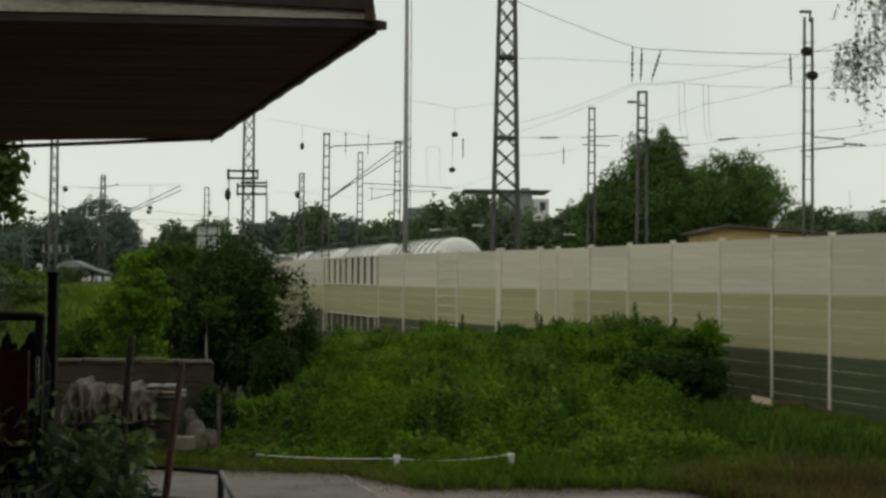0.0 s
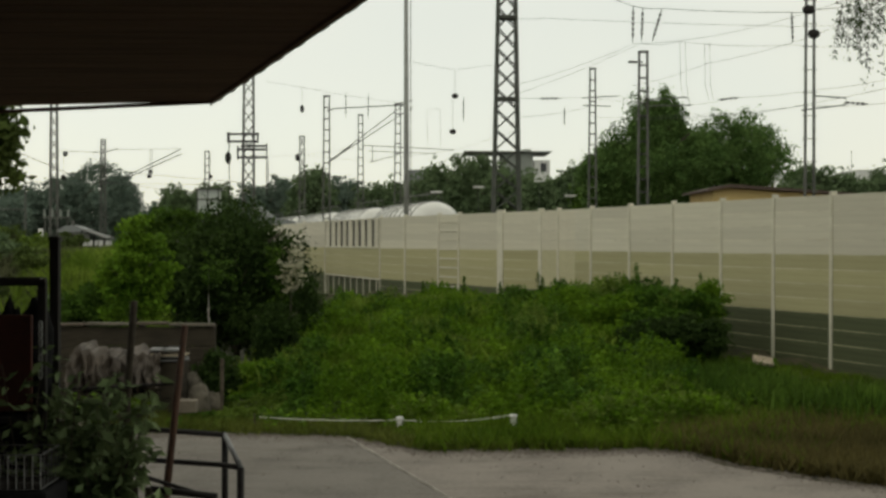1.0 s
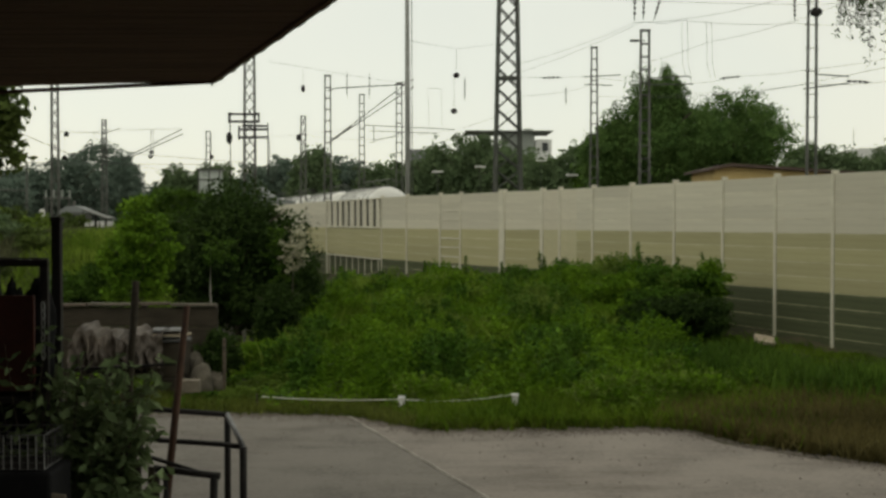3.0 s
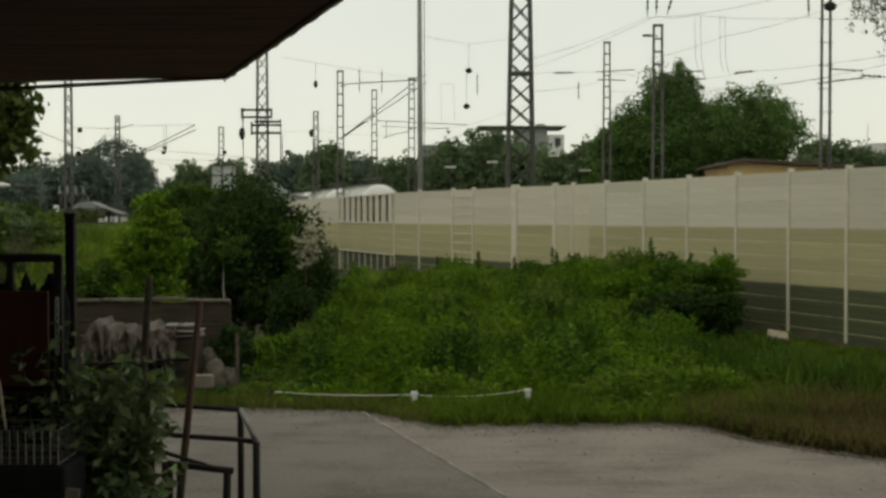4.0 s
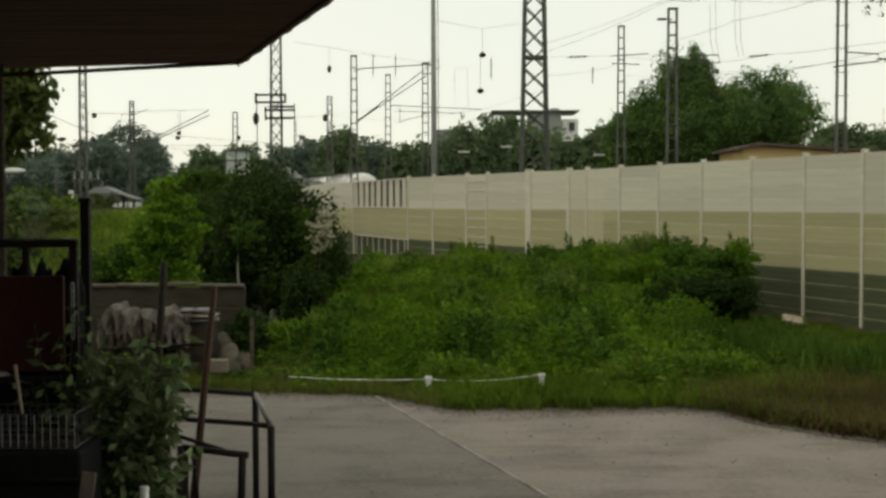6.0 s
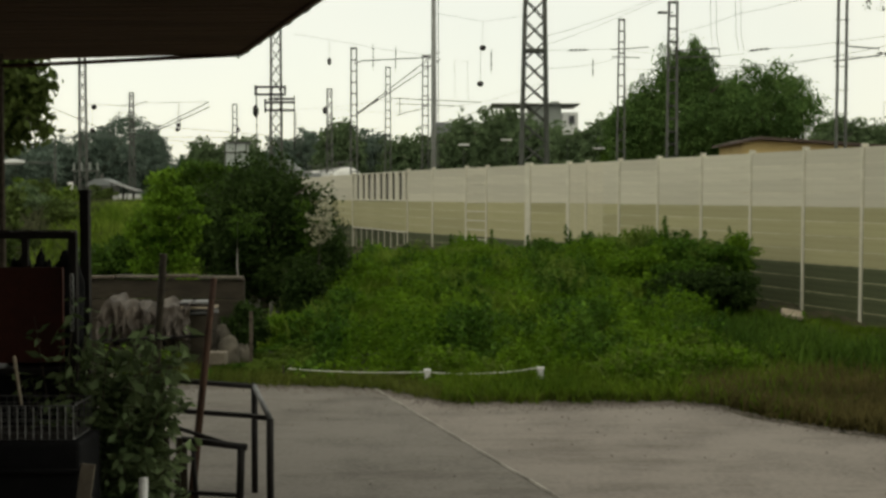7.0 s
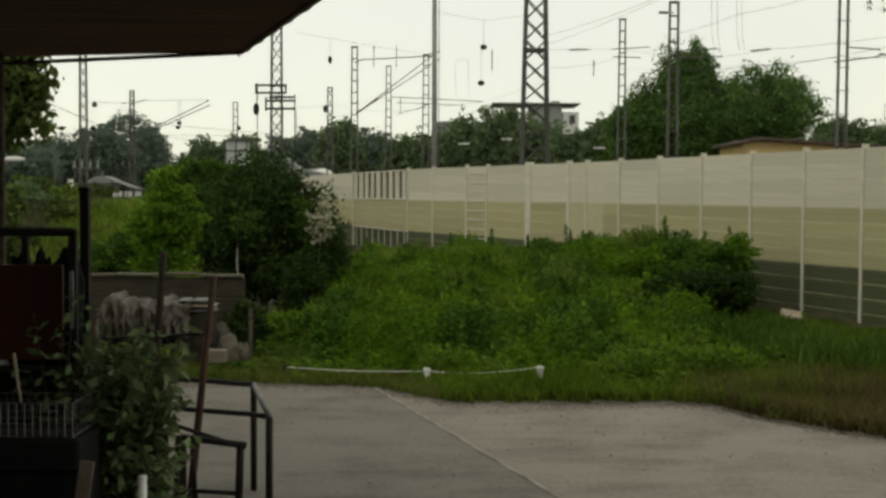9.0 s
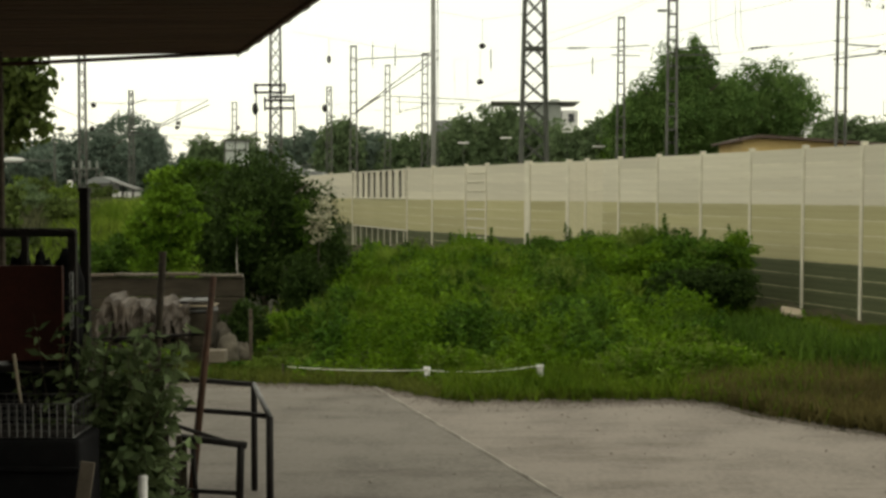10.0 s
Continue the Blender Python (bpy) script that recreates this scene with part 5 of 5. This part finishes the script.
# raised filler strip along the joint of the two slabs
a, b = (-1.03, 18.16), (1.12, 11.57)
tagged(part("pavement_joint", add_tube(bmesh.new(), [(a[0] + (b[0] - a[0]) * t, a[1] + (b[1] - a[1]) * t, 0.004 + 0.005 * math.sin(t * 37)) for t in (k / 24 for k in range(46))], 0.018, 6), JOINT), "pale raised joint between concrete slabs", "joint", kind="structure")

# ---------------------------------------------------------------- overhead line
def wire(pts, r=0.016, sag=0.0, label="thin dark overhead line wire", name="overhead_wire"):
    line = []
    for p, q in zip(pts, pts[1:]):
        p, q = Vector(p), Vector(q)
        n = 8
        line += [p.lerp(q, k / n) - Vector((0, 0, 4 * sag * (k / n) * (1 - k / n))) for k in range(n)]
    line.append(Vector(pts[-1]))
    return tagged(part(name, add_tube(bmesh.new(), line, r, 4), WIRE), label, "overhead wire", "overhead wires")


def insulator(a, b, r=0.05, n=5):
    """A string of ceramic sheds on a rod."""
    a, b = Vector(a), Vector(b)
    root = thing("insulator", a, "brown ceramic insulator string on the overhead line", "insulator", "insulators")
    part("rod", rod((0, 0, 0), b - a, r * 0.3, seg=6), STEEL_DARK, root)
    for k in range(n):
        t = 0.2 + 0.6 * k / max(n - 1, 1)
        d = (b - a).normalized() * 0.06
        c = (b - a) * t
        part("shed", rod(c - d, c + d, r, r * 0.6, 8), INSULATOR, root)


W = 0.0085
# upper feeder and headspan between the tower and the lamp mast
wire([(4.76, 60.00, 16.88), (10.01, 56.00, 13.85), (11.18, 55.00, 13.55), (16.13, 52.00, 12.85), (16.27, 50.00, 12.56), (17.49, 44.00, 11.83)], 0.014, 0.05)
wire([(4.76, 60.00, 14.01), (6.30, 60.00, 14.01), (16.27, 50.00, 11.88), (17.49, 44.00, 11.15)], W, 0.05)
insulator((9.83, 55.00, 13.65), (9.81, 55.00, 12.02), 0.075)
insulator((10.26, 55.00, 13.57), (10.21, 55.00, 12.09), 0.075)
insulator((11.13, 55.00, 13.52), (10.70, 55.00, 12.09), 0.075)
insulator((17.06, 55.00, 13.42), (17.11, 55.00, 12.02), 0.075)
wire([(5.07, 62.00, 10.96), (9.98, 56.00, 12.10), (14.94, 54.00, 12.53), (19.08, 48.00, 13.42)], W, 0.15)
wire([(5.23, 64.00, 10.74), (10.40, 56.00, 12.16), (12.12, 56.00, 12.23), (17.11, 55.00, 11.94), (19.87, 50.00, 11.21)], W, 0.12)
wire([(10.70, 60.00, 10.70), (13.89, 58.00, 11.52), (16.85, 52.00, 11.78), (18.28, 46.00, 12.34)], W, 0.1)
wire([(5.24, 62.00, 10.27), (9.07, 66.00, 10.81), (10.17, 70.00, 11.35)], W)
wire([(10.03, 69.00, 11.16), (10.85, 58.00, 9.63), (13.59, 60.00, 9.78), (15.82, 60.00, 10.14), (16.80, 52.00, 9.47), (19.87, 50.00, 9.79)], W, 0.06)
wire([(10.17, 70.00, 10.18), (14.44, 64.00, 9.73), (16.80, 52.00, 8.86), (19.87, 50.00, 8.80)], W, 0.1)
wire([(5.45, 66.00, 9.76), (8.30, 68.00, 10.22), (10.11, 70.00, 10.89)], W, 0.05)
wire([(11.47, 64.00, 9.44), (17.16, 60.00, 9.42), (21.46, 54.00, 9.97)], 0.012, 0.05)
insulator((6.38, 63.00, 10.39), (7.61, 64.00, 10.54), 0.07, 4)
insulator((14.93, 60.00, 10.03), (16.04, 60.00, 10.14), 0.07, 4)
insulator((18.02, 51.00, 8.87), (19.08, 51.00, 8.82), 0.07, 4)
insulator((8.30, 68.00, 10.54), (8.30, 68.00, 9.47), 0.05, 4)
insulator((2.57, 66.00, 10.81), (2.57, 66.00, 9.49), 0.05, 5)
# hanging loops
wire([(12.17, 56.00, 12.18), (12.22, 56.00, 10.23), (12.38, 56.00, 9.56)], 0.009)
wire([(12.43, 56.00, 12.18), (12.48, 56.00, 10.23), (12.64, 56.00, 9.56)], 0.009)
wire([(13.31, 56.00, 12.18), (13.36, 56.00, 10.23), (13.52, 56.00, 9.56)], 0.009)
wire([(13.55, 56.00, 12.18), (13.60, 56.00, 10.23), (13.75, 56.00, 9.56)], 0.009)
# brackets of the right-hand masts
for pts in ([(16.39, 50.00, 9.03), (17.78, 50.00, 8.94), (17.78, 50.00, 8.66), (15.92, 50.00, 8.42)], [(10.85, 58.00, 9.79), (12.98, 58.00, 9.90), (13.14, 58.00, 9.52), (10.85, 58.00, 9.47)], [(9.55, 70.00, 11.28), (11.73, 70.00, 11.41)], [(9.62, 70.00, 10.86), (11.24, 70.00, 10.80)], [(10.26, 58.00, 11.57), (10.85, 58.00, 11.57)]):
    bracket = part("bracket_arm", add_tube(bmesh.new(), pts, 0.032, 6), STEEL_GREY)
    tagged(bracket, "grey steel bracket arm on a catenary mast", "bracket", "bracket arms")
lamp = part("mast_lamp", box(*(10.32, 57.90, 11.56), 0.42, 0.25, 0.1), STEEL_GREY, bevel=0.03)
tagged(lamp, "flat grey lamp on a catenary mast", "lamp")
# brackets and struts in the middle of the yard
for pts, r in (([(-5.13, 70.00, 10.44), (-4.68, 70.00, 10.60), (-0.58, 70.00, 10.83)], 0.035), ([(-5.00, 70.00, 7.55), (-0.76, 74.00, 11.28)], 0.03), ([(-5.00, 70.00, 7.55), (-0.21, 76.00, 11.37)], 0.03), ([(-5.00, 70.00, 7.55), (-3.82, 71.00, 8.50)], 0.06), ([(-3.49, 80.00, 9.29), (2.57, 84.00, 9.33)], 0.03), ([(-3.12, 80.00, 8.92), (1.40, 84.00, 9.06)], 0.025), ([(-3.04, 78.00, 8.01), (-1.16, 78.00, 8.55)], 0.022), ([(-2.87, 80.40, 9.32), (-2.79, 78.10, 8.05)], 0.026), ([(-1.23, 78.00, 11.81), (-0.22, 78.00, 12.03)], 0.03)):
    bracket = part("bracket_arm", add_tube(bmesh.new(), pts, r, 6), STEEL_GREY)
    tagged(bracket, "grey steel bracket arm on a catenary mast", "bracket", "bracket arms")
insulator((-4.03, 70.00, 11.58), (-4.03, 70.00, 10.05), 0.045, 5)
insulator((-2.77, 71.00, 11.60), (-2.80, 71.00, 10.09), 0.045, 5)
wire([(-9.56, 78.00, 13.18), (-7.00, 75.00, 12.44), (-4.14, 72.00, 11.59), (-0.55, 74.00, 11.32)], 0.008)
wire([(-8.78, 95.00, 9.69), (-3.84, 88.00, 8.86), (2.57, 84.00, 9.30), (4.74, 70.00, 9.07), (5.39, 66.00, 9.09)], W, 0.05)
wire([(-9.83, 72.00, 8.05), (-9.14, 98.00, 10.00), (-3.67, 84.00, 9.61)], W, 0.1)
wire([(-0.58, 90.00, 8.21), (2.57, 84.00, 8.83), (5.05, 72.00, 8.45)], 0.014, 0.1)
wire([(0.73, 75.00, 8.82), (0.66, 75.00, 11.15), (1.46, 75.00, 11.15), (1.53, 75.00, 8.82)], 0.008)
wire([(-0.46, 52.00, 10.67), (2.11, 66.00, 12.28), (3.93, 60.00, 11.70)], 0.007)
# round weights and bells on thin hangers
for c, w, h, up in (((2.11, 66.00, 10.87), 0.19, 0.15, 1.4), ((1.99, 66.00, 8.94), 0.19, 0.15, 2.0), ((-7.00, 75.00, 11.12), 0.13, 0.24, 1.3), ((-26.31, 92.00, 9.52), 0.2, 0.2, 0.4), ((-26.44, 92.00, 7.77), 0.2, 0.2, 1.8), ((-26.02, 120.00, 9.81), 0.25, 0.2, 2.2), ((-26.13, 120.00, 9.36), 0.25, 0.2, 2.6), ((-10.68, 69.50, 7.71), 0.18, 0.35, 1.0), ((-18.32, 109.00, 8.77), 0.2, 0.2, 2.1), ((-9.31, 96.00, 9.59), 0.2, 0.3, 0.4)):
    root = thing("tension_weight", c, "dark round weight hanging from the overhead line", "weight", "line weights")
    bm = bmesh.new()
    bmesh.ops.create_uvsphere(bm, u_segments=14, v_segments=9, radius=1, matrix=Matrix.Diagonal((w, w, h, 1)))
    part("body", bm, STEEL_DARK, root, smooth=True)
    part("hanger", rod((0, 0, 0), (0, 0, up), 0.010, seg=4), WIRE, root)
# western part of the yard
for pts, r in (([(-29.00, 90.00, 9.42), (-25.76, 95.00, 7.71)], 0.028), ([(-26.49, 90.00, 9.59), (-25.10, 95.00, 9.87), (-33.13, 130.00, 12.68), (-23.06, 120.00, 12.09)], 0.02), ([(-26.66, 110.00, 8.52), (-21.14, 110.00, 11.28)], 0.045), ([(-26.25, 110.00, 8.52), (-21.04, 110.00, 10.87)], 0.045), ([(-33.19, 130.00, 10.87), (-26.96, 120.00, 9.59), (-19.10, 110.00, 8.57), (-11.29, 80.00, 6.84)], 0.022), ([(-33.61, 100.00, 7.40), (-27.16, 92.00, 7.34), (-19.10, 110.00, 8.11)], 0.02), ([(-33.19, 130.00, 12.32), (-31.50, 130.00, 12.92)], 0.04), ([(-33.19, 130.00, 12.32), (-33.75, 128.00, 12.29), (-33.75, 128.00, 11.34)], 0.03), ([(-26.60, 123.50, 12.30), (-25.42, 118.00, 9.36)], 0.022), ([(-32.22, 100.00, 7.77), (-28.29, 110.00, 8.42), (-20.50, 115.00, 7.38)], 0.02)):
    bracket = part("overhead_wire", add_tube(bmesh.new(), pts, r, 5), WIRE)
    tagged(bracket, "thin dark overhead line wire", "overhead wire", "overhead wires")
# cross beams of the heavy western mast
west = thing("mast_crossbeam", (-9.52, 69.5, 0), "dark steel crossbeams with hanging rods on a mast", "crossbeam")
part("beam", box(-0.323, 0, 9.06, 1.678, 0.5, 0.09), STEEL_DARK, west)
part("beam", box(-0.323, 0, 8.64, 1.678, 0.5, 0.09), STEEL_DARK, west)
part("beam", box(0.226, 0, 8.19, 1.678, 0.5, 0.09), STEEL_DARK, west)
part("beam", box(0.226, 0, 7.74, 1.678, 0.5, 0.09), STEEL_DARK, west)
part("beam", box(0.290, 0, 8.39, 1.420, 0.5, 0.09), STEEL_DARK, west)
part("rod", rod((-1.097, 0, 9.16), (-1.097, 0, 4.26), 0.03, seg=6), STEEL_DARK, west)
part("rod", rod((-0.613, 0, 8.39), (-0.613, 0, 7.61), 0.06, seg=6), STEEL_DARK, west)
part("rod", rod((1.032, 0, 8.58), (1.032, 0, 5.55), 0.035, seg=6), STEEL_DARK, west)
part("rod", rod((1.129, 0, 7.61), (1.129, 0, 5.87), 0.02, seg=6), STEEL_DARK, west)
part("rod", rod((-1.162, 0, 9.16), (-1.162, 0, 8.58), 0.07, seg=6), STEEL_DARK, west)
part("rod", rod((0.516, 0, 9.16), (0.516, 0, 8.58), 0.06, seg=6), STEEL_DARK, west)
# white cabinet on a pole
cab = thing("signal_cabinet", (-10.48, 62, 0), "pale grey framed cabinet on two thin poles", "cabinet")
part("body", box(0, 0, 4.94, 1.094, 0.8, 1.209), CABINET, cab, bevel=0.03)
part("frame_bar", box(0, -0.42, 5.06, 1.12, 0.05, 0.07), STEEL_GREY, cab)
for sx in (-0.53, 0.0, 0.53):
    part("frame_bar", box(sx, -0.42, 4.94, 0.06, 0.05, 1.2), STEEL_GREY, cab)
for sx in (-0.4, 0.4):
    part("leg", rod((sx, 0, 0), (sx, 0, 4.40), 0.06), STEEL_GREY, cab)
part("roof", box(0, 0, 5.58, 1.324, 1.0, 0.08), STEEL_GREY, cab)
# flat platform lamps before the far trees
for c in (Vector((1.47, 88.00, 6.58)), Vector((4.53, 88.00, 6.94)), Vector((10.69, 84.00, 6.18)), Vector((9.35, 92.00, 7.60)), Vector((-12.70, 90.00, 6.62))):
    lampost = thing("platform_lamp", (c.x, c.y, 0.5), "slim platform lamp with flat white head", "lamp", "platform lamps")
    part("pole", rod((0, 0.1, 0), (0, 0.1, c.z - 0.5), 0.022, seg=5), STEEL_GREEN, lampost)
    part("head", box(0, -0.1, c.z - 0.5, 0.82, 0.3, 0.11), WHITE, lampost, bevel=0.03)
# sheds and stored boxes at the western end
shed = thing("siding_shed", (-23.6, 85, 2.0), "small dark shed with a pale pitched roof", "shed")
part("wall", box(0, 0, 0.8, 1.5, 2.0, 1.6), STEEL_GREY, shed)
part("door", box(0.2, -1.01, 0.7, 0.6, 0.05, 1.4), STEEL_DARK, shed)
part("roof", prism([(-0.95, 1.55), (0.95, 1.55), (0.8, 1.8), (0.1, 2.05), (-0.5, 2.0), (-0.9, 1.75)], -1.0, 1.3), FACADE_GREY, shed)
part("chimney", rod((-0.2, 0, 1.9), (-0.2, 0, 2.4), 0.12, seg=10), STEEL_GREY, shed)
store = thing("storage_container", (-22.1, 83, 1.9), "pale grey ribbed storage container on the sidings", "container")
part("wall", box(0, 0, 0.55, 2.6, 2.0, 1.1), FACADE_WHITE, store, bevel=0.02)
for k in range(8):
    part("rib", box(-1.2 + k * 0.34, -1.02, 0.55, 0.06, 0.05, 1.06), STEEL_GREY, store)
part("lean_to_roof", prism([(-0.3, 1.8), (-0.3, 1.88), (1.4, 1.3), (1.4, 1.22)], -1.2, 1.2), STEEL_GREY, store)
for x in (-0.2, 0.6, 1.3):
    part("post", rod((x, -1.1, 0), (x, -1.1, 1.8 - 0.34 * (x + 0.3)), 0.05, seg=6), STEEL_DARK, store)
board = thing("sign_board", (-26.0, 85, 2.0), "narrow white sign board on a post", "sign")
part("post", rod((0, 0.05, 0), (0, 0.05, 1.2), 0.04, seg=6), STEEL_GREY, board)
part("panel", box(0, 0, 1.35, 0.34, 0.04, 0.95), WHITE, board, bevel=0.01)
low_tank = part("pale_trough", box(-23.6, 80, 2.25, 1.3, 0.8, 0.36), WHITE, bevel=0.08)
tagged(low_tank, "low pale trough on the sidings", "trough")
switch = thing("switch_platform", (-25.8, 88, 2.0), "grey switch platform with upright insulators", "switchgear")
for x in (-0.8, 0.8):
    part("leg", rod((x, 0, 0), (x, 0, 2.6), 0.06, seg=6), STEEL_GREY, switch)
part("deck", box(0, 0, 2.65, 1.9, 0.6, 0.1), STEEL_GREY, switch)
for x in (-0.85, -0.3, 0.3, 0.85):
    part("insulator", rod((x, 0, 2.7), (x, 0, 3.25), 0.07, 0.05, 8), FACADE_PALE, switch)
lamp_w = thing("street_lamp", (-19.1, 60, 1.9), "grey street lamp with a long arm and pale oval head", "street lamp")
part("pole", rod((0, 0, 0), (0, 0, 3.7), 0.06, 0.045, 8), STEEL_GREY, lamp_w)
part("arm", rod((0, 0, 2.58), (-1.7, 0, 2.6), 0.03, seg=6), STEEL_GREY, lamp_w)
bm = bmesh.new()
bmesh.ops.create_uvsphere(bm, u_segments=16, v_segments=10, radius=1, matrix=Matrix.Translation((-2.05, 0, 2.62)) @ Matrix.Diagonal((0.6, 0.2, 0.15, 1)))
part("head", bm, FACADE_WHITE, lamp_w, smooth=True)
# pitched roof beyond the sidings
house = thing("gabled_house", (-12.38, 105, 0), "grey pitched roof house beyond the sidings", "house")
part("wall", box(0, 0, 2.0, 3.4, 6, 4.0), FACADE_GREY, house)
part("roof", prism([(-2.2, 3.9), (2.9, 4.3), (2.0, 4.75), (0.2, 5.0), (-1.2, 6.02)], -3.2, 3.2), FACADE_GREY, house)
# cream house to the east
house = thing("cream_house", (52.06, 140, 0), "cream house with flat roof behind trees", "house")
part("wall", box(0, 0, 11.35 / 2, 4.0, 6, 11.35), FACADE_WHITE, house)
part("aerial", rod((-1.6, 0, 11.35), (-1.6, 0, 13.75), 0.03), STEEL_GREY, house)


# ---------------------------------------------------------------- drooping birch in the upper corner
def birch_branch():
    rng = np.random.default_rng(77)
    root = thing("birch_tree", (8.51, 20, 0), "birch tree with drooping leafy twigs", "tree")
    part("trunk", add_tube(bmesh.new(), [(0, 0, -0.1), (0.05, 0, 3.5), (-0.1, 0, 8.5)], [0.16, 0.13, 0.05], 10), BARK_PALE, root, smooth=True)
    part("limb", add_tube(bmesh.new(), [(0, 0, 5.6), (-0.4, 0, 6.7), (-0.8, 0, 6.95), (-1.15, 0, 6.7)], [0.05, 0.025, 0.014, 0.006], 7), BARK, root, smooth=True)
    part("limb", add_tube(bmesh.new(), [(0, 0, 6.4), (-0.4, 0, 7.6), (-0.8, 0, 7.9), (-1.2, 0, 7.6)], [0.05, 0.025, 0.014, 0.006], 7), BARK, root, smooth=True)
    pts = []
    for k in range(70):
        x, y = -1.5 * rng.random() ** (0.75 if k % 3 else 1.6), rng.normal(0, 0.35)
        z0 = (6.95 if k % 3 else 7.9) - 0.3 * abs(x + 0.8) + rng.uniform(-0.4, 0.25)
        ln = rng.uniform(0.25, 1.15) * (1.0 if x > -1.2 else 0.7)
        bend = rng.normal(0, 0.09)
        part("twig", add_tube(bmesh.new(), [(x, y, z0), (x + bend, y, z0 - ln * 0.5), (x + bend * 1.3, y, z0 - ln)], [0.005, 0.003, 0.002], 4), BARK, root)
        for j in range(int(64 * ln)):
            t = rng.random() ** 1.5
            pts.append((x + bend * t * 1.2 + rng.normal(0, 0.045), y + rng.normal(0, 0.045), z0 - ln * t))
    tagged(leaf_object("foliage", np.array(pts), 0.055, LEAF_DARK, root, up=-0.6, slim=0.6, rng=rng, droop=0.3), kind="stuff")


birch_branch()


def motions():
    for k, ob in enumerate(wagons):
        rows = []
        for t, s in SHIFT:
            p = TRACK_A + TRACK_DIR * (s + 4.9 + k * 12.9)
            rows.append((t, pose(p.x, p.y, p.z, 0, 0, TRACK_TURN)))
        walk(ob, rows)


motions()
